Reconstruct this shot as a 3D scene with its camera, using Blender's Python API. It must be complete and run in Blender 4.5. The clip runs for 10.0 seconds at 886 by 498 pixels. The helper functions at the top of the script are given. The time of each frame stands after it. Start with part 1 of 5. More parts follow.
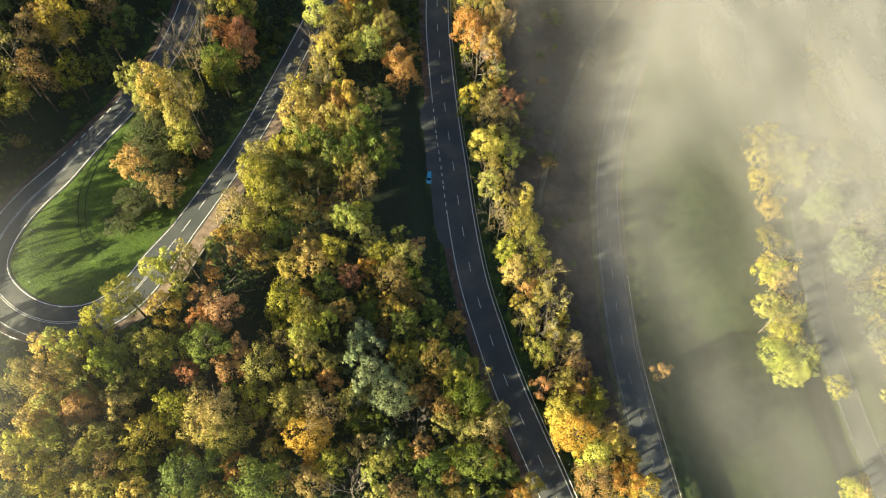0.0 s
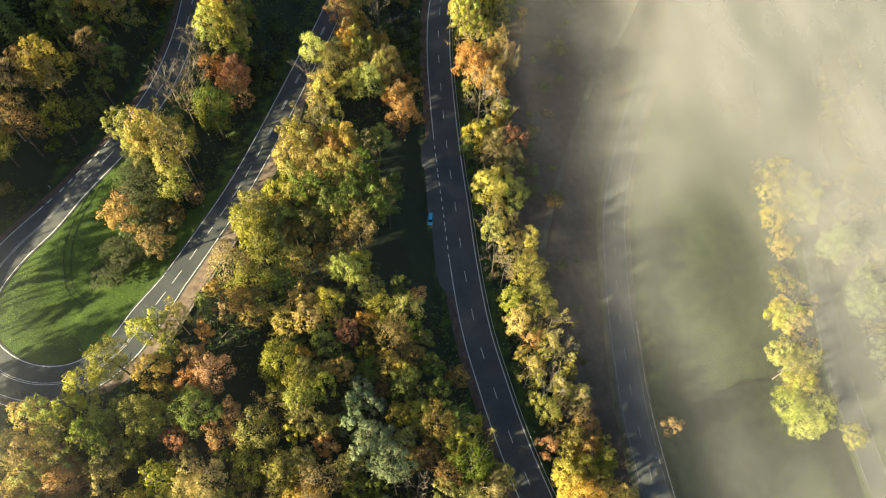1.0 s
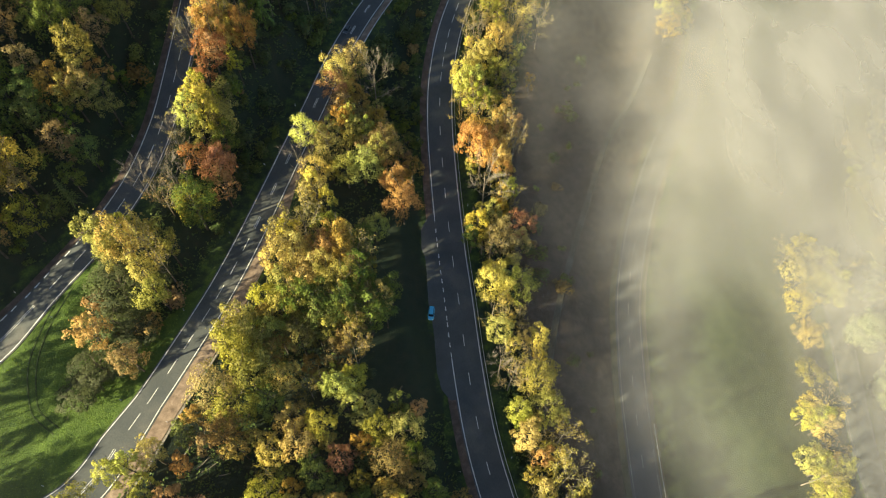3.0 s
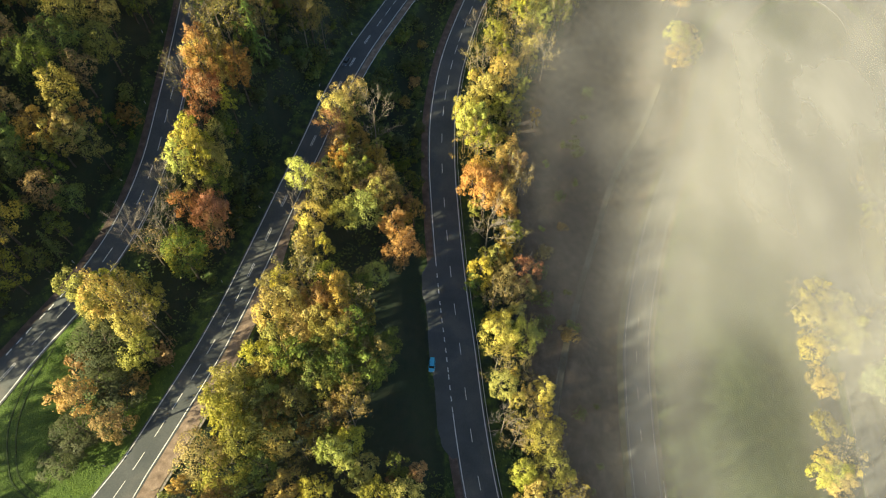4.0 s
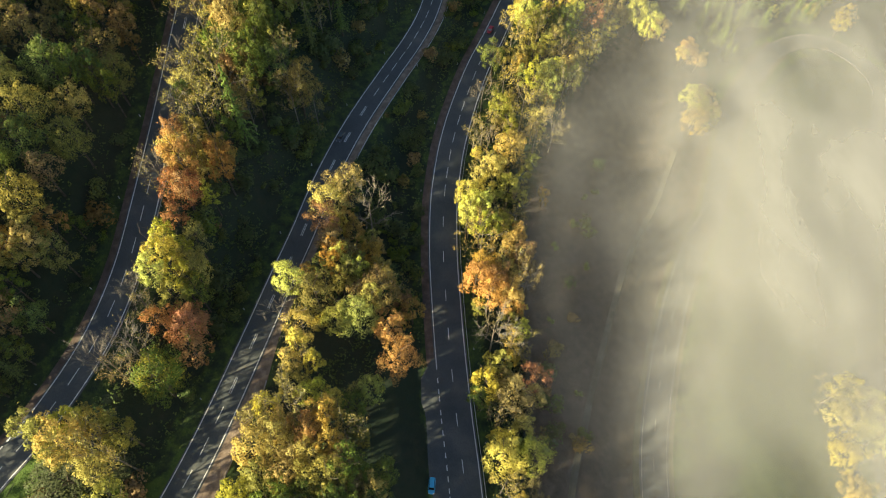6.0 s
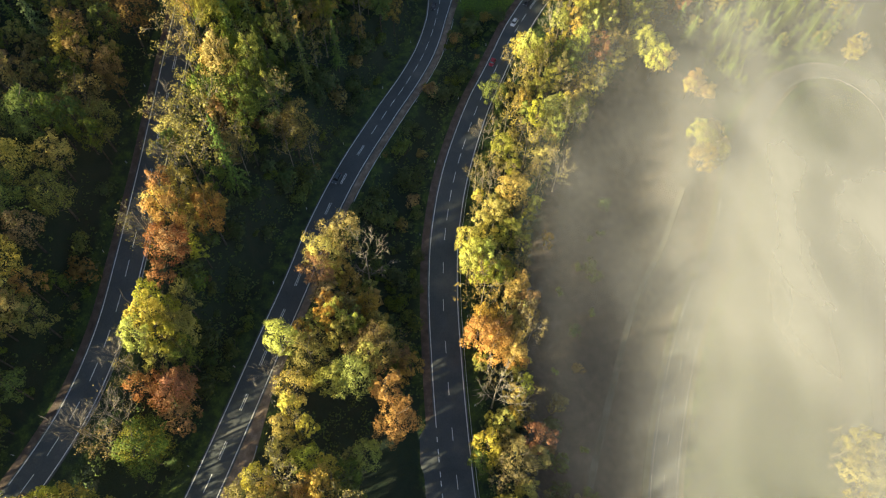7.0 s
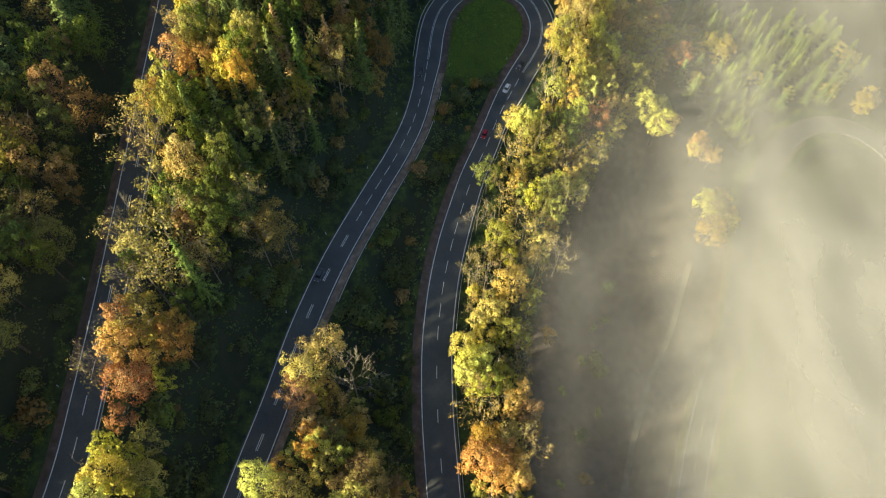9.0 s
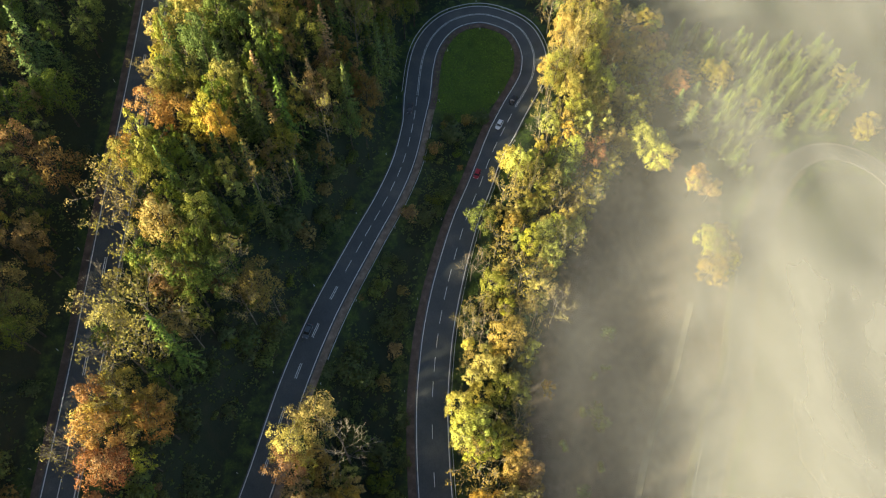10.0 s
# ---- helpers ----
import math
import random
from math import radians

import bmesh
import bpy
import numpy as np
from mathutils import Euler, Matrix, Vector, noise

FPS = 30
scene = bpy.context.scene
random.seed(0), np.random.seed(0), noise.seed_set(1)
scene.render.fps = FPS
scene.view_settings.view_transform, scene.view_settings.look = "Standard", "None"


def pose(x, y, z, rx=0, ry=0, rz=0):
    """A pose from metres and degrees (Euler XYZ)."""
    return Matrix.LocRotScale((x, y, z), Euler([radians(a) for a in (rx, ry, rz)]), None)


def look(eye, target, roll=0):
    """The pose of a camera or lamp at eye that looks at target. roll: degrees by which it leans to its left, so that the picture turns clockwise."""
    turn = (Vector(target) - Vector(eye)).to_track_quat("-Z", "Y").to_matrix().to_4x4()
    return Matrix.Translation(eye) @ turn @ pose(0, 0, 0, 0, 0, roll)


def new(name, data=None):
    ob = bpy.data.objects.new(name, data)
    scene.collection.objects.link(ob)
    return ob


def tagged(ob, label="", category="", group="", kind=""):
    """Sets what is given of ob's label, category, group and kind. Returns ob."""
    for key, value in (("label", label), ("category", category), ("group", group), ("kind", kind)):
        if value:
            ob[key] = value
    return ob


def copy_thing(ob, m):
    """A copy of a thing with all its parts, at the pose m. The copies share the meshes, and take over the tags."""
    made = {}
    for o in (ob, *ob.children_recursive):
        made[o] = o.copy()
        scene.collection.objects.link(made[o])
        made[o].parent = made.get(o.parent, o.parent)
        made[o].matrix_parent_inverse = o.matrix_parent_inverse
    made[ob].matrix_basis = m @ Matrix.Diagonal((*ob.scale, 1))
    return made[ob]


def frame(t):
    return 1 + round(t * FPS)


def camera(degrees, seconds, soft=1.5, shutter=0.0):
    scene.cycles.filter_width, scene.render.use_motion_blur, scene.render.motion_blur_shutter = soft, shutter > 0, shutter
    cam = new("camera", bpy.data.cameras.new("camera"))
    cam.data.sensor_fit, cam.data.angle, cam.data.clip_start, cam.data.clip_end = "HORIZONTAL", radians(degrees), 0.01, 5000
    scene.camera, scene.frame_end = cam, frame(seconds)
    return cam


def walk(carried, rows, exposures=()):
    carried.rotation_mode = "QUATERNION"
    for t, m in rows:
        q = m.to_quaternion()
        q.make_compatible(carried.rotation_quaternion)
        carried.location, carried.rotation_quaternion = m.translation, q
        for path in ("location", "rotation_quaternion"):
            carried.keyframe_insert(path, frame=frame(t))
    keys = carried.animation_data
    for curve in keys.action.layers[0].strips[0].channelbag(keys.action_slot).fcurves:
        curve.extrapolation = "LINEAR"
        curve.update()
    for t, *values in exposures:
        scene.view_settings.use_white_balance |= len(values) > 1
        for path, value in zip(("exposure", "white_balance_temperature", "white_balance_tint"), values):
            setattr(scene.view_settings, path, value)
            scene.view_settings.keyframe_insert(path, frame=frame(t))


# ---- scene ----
cam = camera(67.0, 10.0, soft=1.15)
PATH = [
    (0, (-0.008, -0.002, 199.992), (0.031, 0.953, 198.235), 1.7),
    (0.5, (-0.151, 7.951, 199.759), (-0.112, 8.907, 198.003), 1.7),
    (1, (-0.3, 15.972, 199.538), (-0.261, 16.93, 197.783), 1.7),
    (1.5, (-0.443, 23.916, 199.263), (-0.403, 24.877, 197.509), 1.7),
    (2, (-0.525, 31.86, 198.966), (-0.485, 32.824, 197.214), 1.8),
    (2.5, (-0.481, 39.741, 198.653), (-0.442, 40.707, 196.903), 1.8),
    (2.7, (-0.49, 42.926, 198.59), (-0.449, 43.896, 196.841), 1.7),
    (3.8, (-0.779, 60.614, 198.291), (-0.74, 61.583, 196.541), 2.1),
    (4, (-0.782, 63.804, 198.227), (-0.742, 64.774, 196.478), 2.1),
    (4.5, (-0.777, 71.696, 198.027), (-0.738, 72.668, 196.28), 2.1),
    (5, (-0.644, 80.082, 197.775), (-0.607, 81.056, 196.029), 2.0),
    (5.5, (-0.673, 88.089, 197.556), (-0.635, 89.066, 195.811), 2.1),
    (5.7, (-0.684, 91.258, 197.51), (-0.646, 92.235, 195.766), 2.1),
    (7, (-0.581, 112.142, 197.151), (-0.543, 113.123, 195.408), 2.2),
    (7.5, (-0.433, 120.152, 197.091), (-0.394, 121.133, 195.349), 2.1),
    (8, (-0.457, 128.103, 196.918), (-0.405, 129.087, 195.178), 2.2),
    (8.5, (-0.253, 136.035, 196.798), (-0.198, 137.023, 195.06), 2.2),
    (9, (-0.119, 144.009, 196.729), (-0.057, 144.998, 194.992), 2.2),
    (9.5, (0.213, 151.929, 196.724), (0.284, 152.921, 194.989), 2.2),
    (10, (0.443, 159.924, 196.758), (0.526, 160.916, 195.024), 2.2),
]
walk(cam, [(t, look(eye, target, roll)) for t, eye, target, roll in PATH])

# ---- world, sun, exposure ----
SUN_UP, SUN_FROM = 26.0, (-0.89, -0.46)          # elevation; the side of the ground plan from which the sun shines
world = bpy.data.worlds.new("sky")
scene.world = world
world.use_nodes = True
sky = world.node_tree.nodes.new("ShaderNodeTexSky")
sky.sky_type, sky.sun_disc = "NISHITA", False
sky.sun_elevation, sky.sun_rotation = radians(SUN_UP), math.atan2(SUN_FROM[0], SUN_FROM[1])
world.node_tree.links.new(sky.outputs[0], world.node_tree.nodes["Background"].inputs[0])
world.node_tree.nodes["Background"].inputs[1].default_value = 0.054
sun = new("sun", bpy.data.lights.new("sun", "SUN"))
sun.data.energy, sun.data.angle, sun.data.color = 5.0, radians(0.9), (1.0, 0.88, 0.56)
rise = math.tan(radians(SUN_UP)) * math.hypot(*SUN_FROM)
sun.matrix_basis = look((SUN_FROM[0] * 300, SUN_FROM[1] * 300, rise * 300), (0, 0, 0))
scene.view_settings.exposure = 1.66


# ---- materials ----
def nodes_of(name):
    m = bpy.data.materials.new(name)
    m.use_nodes = True
    return m, m.node_tree.nodes, m.node_tree.links


def noise_node(n, l, scale, detail=4.0, rough=0.55, coord="Object", seed=0.0):
    tex, co = n.new("ShaderNodeTexNoise"), n.new("ShaderNodeTexCoord")
    tex.noise_dimensions = "4D"
    tex.inputs["W"].default_value = seed
    tex.inputs["Scale"].default_value, tex.inputs["Detail"].default_value, tex.inputs["Roughness"].default_value = scale, detail, rough
    l.new(co.outputs[coord], tex.inputs["Vector"])
    return tex.outputs["Fac"]


def ramp(n, l, fac, stops):
    r = n.new("ShaderNodeValToRGB")
    while len(r.color_ramp.elements) < len(stops):
        r.color_ramp.elements.new(0.5)
    for e, (pos, col) in zip(r.color_ramp.elements, stops):
        e.position, e.color = pos, (*col, 1)
    l.new(fac, r.inputs[0])
    return r.outputs[0]


def mixed(n, l, fac, a, b, how="MIX"):
    m = n.new("ShaderNodeMix")
    m.data_type, m.blend_type = "RGBA", how
    for socket, value in ((m.inputs[0], fac), (m.inputs[6], a), (m.inputs[7], b)):
        if isinstance(value, bpy.types.NodeSocket):
            l.new(value, socket)
        else:
            socket.default_value = value if isinstance(value, float) else (*value, 1)
    return m.outputs[2]


def bumped(n, l, height, shader, strength=0.5, distance=0.1):
    b = n.new("ShaderNodeBump")
    b.inputs["Strength"].default_value, b.inputs["Distance"].default_value = strength, distance
    l.new(height, b.inputs["Height"])
    l.new(b.outputs[0], shader.inputs["Normal"])


def rough_material(name, stops, scale, fine_scale, rough=0.9, bump=0.4, distance=0.1, metal=0.0):
    m, n, l = nodes_of(name)
    p = n["Principled BSDF"]
    broad, fine = noise_node(n, l, scale, 5), noise_node(n, l, fine_scale, 3, seed=4.0)
    col = mixed(n, l, 0.35, ramp(n, l, broad, stops), ramp(n, l, fine, [(0.3, (0.25, 0.25, 0.25)), (0.7, (0.85, 0.85, 0.85))]), "OVERLAY")
    l.new(col, p.inputs["Base Color"])
    p.inputs["Roughness"].default_value, p.inputs["Metallic"].default_value = rough, metal
    bumped(n, l, fine, p, bump, distance)
    return m


def leaf_material(name, dark, mid, light, see_through=0.3):
    """Leaves: each clump its own tone, each tree its own shift."""
    m, n, l = nodes_of(name)
    p, out = n["Principled BSDF"], n["Material Output"]
    geo, info = n.new("ShaderNodeNewGeometry"), n.new("ShaderNodeObjectInfo")
    col = ramp(n, l, geo.outputs["Random Per Island"], [(0.0, [0.4 * a + 0.6 * b for a, b in zip(dark, mid)]), (0.45, mid), (1.0, [0.5 * a + 0.5 * b for a, b in zip(mid, light)])])
    hsv = n.new("ShaderNodeHueSaturation")
    for socket, low, high in (("Hue", 0.483, 0.52), ("Value", 1.1, 1.65), ("Saturation", 0.88, 1.08)):
        r, part_of = n.new("ShaderNodeMapRange"), n.new("ShaderNodeMath")
        part_of.operation = "FRACT"
        times = n.new("ShaderNodeMath")
        times.operation = "MULTIPLY"
        times.inputs[1].default_value = {"Hue": 1.0, "Value": 7.31, "Saturation": 13.7}[socket]
        l.new(info.outputs["Random"], times.inputs[0])
        l.new(times.outputs[0], part_of.inputs[0])
        l.new(part_of.outputs[0], r.inputs[0])
        r.inputs[3].default_value, r.inputs[4].default_value = low, high
        l.new(r.outputs[0], hsv.inputs[socket])
    l.new(col, hsv.inputs["Color"])
    patch, drift = noise_node(n, l, 0.8, 3), noise_node(n, l, 0.22, 2, seed=3.0)
    greener = mixed(n, l, ramp(n, l, drift, [(0.42, (0, 0, 0)), (0.62, (0.62, 0.62, 0.62))]), hsv.outputs[0], mixed(n, l, 0.4, hsv.outputs[0], (0.13, 0.15, 0.02)))
    final = mixed(n, l, 0.4, greener, ramp(n, l, patch, [(0.3, (0.3, 0.3, 0.3)), (0.7, (0.8, 0.8, 0.76))]), "OVERLAY")
    l.new(final, p.inputs["Base Color"])
    p.inputs["Roughness"].default_value = 0.62
    p.inputs["Specular IOR Level"].default_value = 0.25
    thin, both = n.new("ShaderNodeBsdfTranslucent"), n.new("ShaderNodeMixShader")
    l.new(final, thin.inputs[0])
    both.inputs[0].default_value = see_through
    l.new(p.outputs[0], both.inputs[1])
    l.new(thin.outputs[0], both.inputs[2])
    l.new(both.outputs[0], out.inputs[0])
    return m


LEAVES = {
    "yellow": leaf_material("leaf_yellow", (0.19, 0.14, 0.026), (0.45, 0.345, 0.075), (0.62, 0.51, 0.14)),
    "lime": leaf_material("leaf_lime", (0.13, 0.14, 0.022), (0.36, 0.365, 0.062), (0.55, 0.53, 0.12)),
    "olive": leaf_material("leaf_olive", (0.07, 0.075, 0.015), (0.25, 0.225, 0.042), (0.46, 0.385, 0.08)),
    "green": leaf_material("leaf_green", (0.04, 0.065, 0.015), (0.11, 0.15, 0.025), (0.24, 0.25, 0.04)),
    "orange": leaf_material("leaf_orange", (0.20, 0.10, 0.03), (0.42, 0.245, 0.07), (0.58, 0.38, 0.11)),
    "rust": leaf_material("leaf_rust", (0.17, 0.075, 0.035), (0.34, 0.16, 0.065), (0.46, 0.26, 0.10)),
    "brown": leaf_material("leaf_brown", (0.11, 0.07, 0.03), (0.25, 0.165, 0.055), (0.38, 0.27, 0.09)),
    "willow": leaf_material("leaf_willow", (0.11, 0.15, 0.07), (0.22, 0.26, 0.13), (0.36, 0.38, 0.20)),
    "sparse": leaf_material("leaf_sparse", (0.10, 0.08, 0.025), (0.25, 0.195, 0.05), (0.41, 0.33, 0.085)),
    "fir": leaf_material("needle_green", (0.03, 0.05, 0.014), (0.105, 0.15, 0.032), (0.24, 0.28, 0.06), 0.15),
    "larch": leaf_material("needle_tan", (0.22, 0.13, 0.05), (0.42, 0.27, 0.10), (0.55, 0.38, 0.16), 0.15),
    "thicket": leaf_material("leaf_thicket", (0.02, 0.027, 0.012), (0.042, 0.052, 0.023), (0.09, 0.09, 0.04), 0.12),
    "scrub": leaf_material("leaf_scrub", (0.03, 0.05, 0.018), (0.065, 0.095, 0.03), (0.13, 0.14, 0.045), 0.2),
}
BARK = rough_material("bark", [(0.3, (0.045, 0.036, 0.026)), (0.7, (0.12, 0.10, 0.075))], 1.2, 9.0, 0.95, 0.8, 0.05)
PALE_BARK = rough_material("pale_bark", [(0.3, (0.14, 0.12, 0.09)), (0.7, (0.31, 0.27, 0.215))], 1.2, 9.0, 0.95, 0.8, 0.05)
ASPHALT = rough_material("asphalt", [(0.3, (0.054, 0.064, 0.066)), (0.55, (0.082, 0.09, 0.088)), (0.75, (0.14, 0.133, 0.118))], 0.12, 3.5, 0.82, 0.25, 0.03)
# lightened for the sunlit stretch, so some sunlight sits in the colour
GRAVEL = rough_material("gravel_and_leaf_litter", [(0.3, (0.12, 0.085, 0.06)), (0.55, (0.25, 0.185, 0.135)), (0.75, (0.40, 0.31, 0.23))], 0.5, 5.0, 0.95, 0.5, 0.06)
EARTH = rough_material("track_earth", [(0.3, (0.075, 0.068, 0.05)), (0.7, (0.13, 0.12, 0.09))], 0.3, 3.0, 0.95, 0.5, 0.06)
# the same gravel darkened: shade of its road stretches put into the colour
SHADED_GRAVEL = rough_material("shoulder_gravel_shaded", [(0.3, (0.06, 0.044, 0.034)), (0.55, (0.115, 0.082, 0.064)), (0.75, (0.19, 0.14, 0.105))], 0.5, 5.0, 0.95, 0.5, 0.06)
STONE = rough_material("wall_stone", [(0.3, (0.13, 0.115, 0.095)), (0.7, (0.30, 0.27, 0.225))], 0.8, 6.0, 0.9, 0.6, 0.05)
VERGE = rough_material("verge_earth", [(0.3, (0.06, 0.065, 0.036)), (0.7, (0.12, 0.115, 0.075))], 0.3, 3.0, 0.95, 0.5, 0.06)
PAINT = rough_material("road_paint", [(0.25, (0.42, 0.42, 0.40)), (0.6, (0.78, 0.78, 0.75))], 0.9, 12.0, 0.7, 0.1, 0.01)
PAINT_WORN = rough_material("worn_road_paint", [(0.35, (0.10, 0.10, 0.10)), (0.7, (0.42, 0.42, 0.40))], 0.5, 9.0, 0.8, 0.1, 0.01)
STEEL = rough_material("galvanised_steel", [(0.3, (0.42, 0.43, 0.44)), (0.7, (0.62, 0.62, 0.62))], 0.8, 8.0, 0.45, 0.1, 0.01, 0.7)
POST_WHITE = rough_material("post_plastic", [(0.3, (0.68, 0.68, 0.66)), (0.7, (0.82, 0.82, 0.8))], 4.0, 20.0, 0.5, 0.1, 0.01)


def ground_material():
    """Forest floor of litter and moss; the painted-in weight 'meadow' turns it into mown grass, 'field' into pale autumn field."""
    m, n, l = nodes_of("forest_floor_and_meadow")
    p = n["Principled BSDF"]
    broad, mid, fine = noise_node(n, l, 0.05, 5), noise_node(n, l, 0.35, 5, 0.65, seed=2.0), noise_node(n, l, 2.6, 4, 0.7, seed=5.0)
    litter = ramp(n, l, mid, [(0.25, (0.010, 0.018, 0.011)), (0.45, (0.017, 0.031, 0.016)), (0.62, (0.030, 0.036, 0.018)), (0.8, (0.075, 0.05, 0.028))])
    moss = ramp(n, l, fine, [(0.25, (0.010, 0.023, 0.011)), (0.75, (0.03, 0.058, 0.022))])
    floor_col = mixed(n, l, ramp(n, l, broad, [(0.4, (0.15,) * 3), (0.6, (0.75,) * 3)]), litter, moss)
    grass = ramp(n, l, fine, [(0.2, (0.035, 0.07, 0.012)), (0.5, (0.07, 0.125, 0.019)), (0.8, (0.13, 0.175, 0.032))])
    grass = mixed(n, l, 0.8, grass, ramp(n, l, mid, [(0.3, (0.28, 0.32, 0.3)), (0.7, (0.72, 0.66, 0.5))]), "OVERLAY")
    field = ramp(n, l, mid, [(0.25, (0.034, 0.056, 0.022)), (0.5, (0.052, 0.076, 0.03)), (0.75, (0.08, 0.098, 0.042))])
    weights = {}
    for name in ("meadow", "field", "bank"):
        a = n.new("ShaderNodeAttribute")
        a.attribute_name = name
        add = n.new("ShaderNodeMath")
        add.operation = "MULTIPLY_ADD"
        l.new(mid, add.inputs[0])
        add.inputs[1].default_value = 0.9
        l.new(a.outputs["Fac"], add.inputs[2])
        r = n.new("ShaderNodeMapRange")
        r.interpolation_type = "SMOOTHSTEP"
        l.new(add.outputs[0], r.inputs[0])
        r.inputs[1].default_value, r.inputs[2].default_value = 0.72, 1.12
        weights[name] = r.outputs[0]
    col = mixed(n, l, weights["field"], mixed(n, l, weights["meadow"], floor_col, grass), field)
    leafy = ramp(n, l, mid, [(0.25, (0.05, 0.04, 0.03)), (0.5, (0.085, 0.066, 0.05)), (0.75, (0.13, 0.10, 0.078))])
    col = mixed(n, l, weights["bank"], col, leafy)
    l.new(col, p.inputs["Base Color"])
    p.inputs["Roughness"].default_value = 0.95
    bumped(n, l, fine, p, 0.8, 0.35)
    return m


def mist_material(name, seed):
    """Thin mist: droplets scatter the sunlight; thickness from the 'mist' weight and two sizes of noise."""
    m, n, l = nodes_of(name)
    out = n["Material Output"]
    n.remove(n["Principled BSDF"])
    a = n.new("ShaderNodeAttribute")
    a.attribute_name = "mist"
    co, stretch = n.new("ShaderNodeTexCoord"), n.new("ShaderNodeMapping")
    stretch.inputs["Rotation"].default_value, stretch.inputs["Scale"].default_value = (0, 0, 0.5), (1.5, 0.8, 1)
    l.new(co.outputs["Object"], stretch.inputs[0])
    parts = []
    for scale, detail, w, low in ((0.011, 2, seed, 0.35), (0.034, 4, seed + 3, 0.55)):
        tex = n.new("ShaderNodeTexNoise")
        tex.noise_dimensions = "4D"
        tex.inputs["W"].default_value, tex.inputs["Scale"].default_value, tex.inputs["Detail"].default_value = w, scale, detail
        tex.inputs["Roughness"].default_value, tex.inputs["Distortion"].default_value = 0.45, 0.35
        l.new(stretch.outputs[0], tex.inputs["Vector"])
        r = n.new("ShaderNodeMapRange")
        r.interpolation_type = "SMOOTHSTEP"
        r.inputs[1].default_value, r.inputs[2].default_value, r.inputs[3].default_value, r.inputs[4].default_value = 0.30, 0.72, low, 2 - low
        l.new(tex.outputs["Fac"], r.inputs[0])
        parts.append(r.outputs[0])
    thick = a.outputs["Fac"]
    for part_ in parts:
        mul = n.new("ShaderNodeMath")
        mul.operation = "MULTIPLY"
        l.new(thick, mul.inputs[0])
        l.new(part_, mul.inputs[1])
        thick = mul.outputs[0]
    for how, value in (("DIVIDE", 0.72), ("TANH", 0.0), ("MULTIPLY", 0.72)):      # thick mist closes softly
        cut = n.new("ShaderNodeMath")
        cut.operation = how
        cut.inputs[1].default_value = value
        l.new(thick, cut.inputs[0])
        thick = cut.outputs[0]
    scatter, through_, glow = n.new("ShaderNodeBsdfDiffuse"), n.new("ShaderNodeBsdfTransparent"), n.new("ShaderNodeMixShader")
    scatter.inputs[0].default_value = (0.38, 0.374, 0.338, 1)      # less is sent sideways than ahead
    up = n.new("ShaderNodeCombineXYZ")            # droplets have no facing: one scattering for the whole bank
    up.inputs[2].default_value = 1.0
    l.new(up.outputs[0], scatter.inputs["Normal"])
    l.new(cut.outputs[0], glow.inputs[0])
    l.new(through_.outputs[0], glow.inputs[1])
    l.new(scatter.outputs[0], glow.inputs[2])
    l.new(glow.outputs[0], out.inputs[0])
    return m


def paint(name, col, rough=0.3, metal=0.0):
    m, n, l = nodes_of(name)
    p = n["Principled BSDF"]
    dirt = noise_node(n, l, 2.5, 4)
    l.new(mixed(n, l, ramp(n, l, dirt, [(0.5, (0, 0, 0)), (0.8, (0.35, 0.35, 0.35))]), col, (0.2, 0.18, 0.15)), p.inputs["Base Color"])
    p.inputs["Roughness"].default_value, p.inputs["Metallic"].default_value, p.inputs["Coat Weight"].default_value = rough, metal, 0.4
    return m


GLASS_DARK = paint("car_window", (0.02, 0.025, 0.03), 0.08)
TYRE = paint("tyre_rubber", (0.02, 0.02, 0.02), 0.8)
LAMP_RED = paint("tail_lamp", (0.35, 0.02, 0.02), 0.2)
LAMP_CLEAR = paint("head_lamp", (0.7, 0.7, 0.68), 0.15)


# ---- shared builders ----
def part(name, bm, material, parent, label=""):
    me = bpy.data.meshes.new(name)
    bm.to_mesh(me)
    bm.free()
    me.materials.append(material)
    ob = new(name, me)
    ob.parent = parent
    return tagged(ob, label)


def mesh_of(name, verts, faces, material, smooth=False):
    me = bpy.data.meshes.new(name)
    me.from_pydata([tuple(v) for v in verts], [], faces)
    me.materials.append(material)
    if smooth:
        me.polygons.foreach_set("use_smooth", [True] * len(me.polygons))
    me.update()
    return me


def child(name, me, parent, m=None, label=""):
    ob = new(name, me)
    ob.parent = parent
    if m is not None:
        ob.matrix_basis = m
    return tagged(ob, label)


def box(bm, x0, x1, y0, y1, z0, z1):
    v = [bm.verts.new(c) for c in ((x0, y0, z0), (x1, y0, z0), (x1, y1, z0), (x0, y1, z0), (x0, y0, z1), (x1, y0, z1), (x1, y1, z1), (x0, y1, z1))]
    for f in ((0, 3, 2, 1), (4, 5, 6, 7), (0, 1, 5, 4), (1, 2, 6, 5), (2, 3, 7, 6), (3, 0, 4, 7)):
        bm.faces.new([v[i] for i in f])
    return v


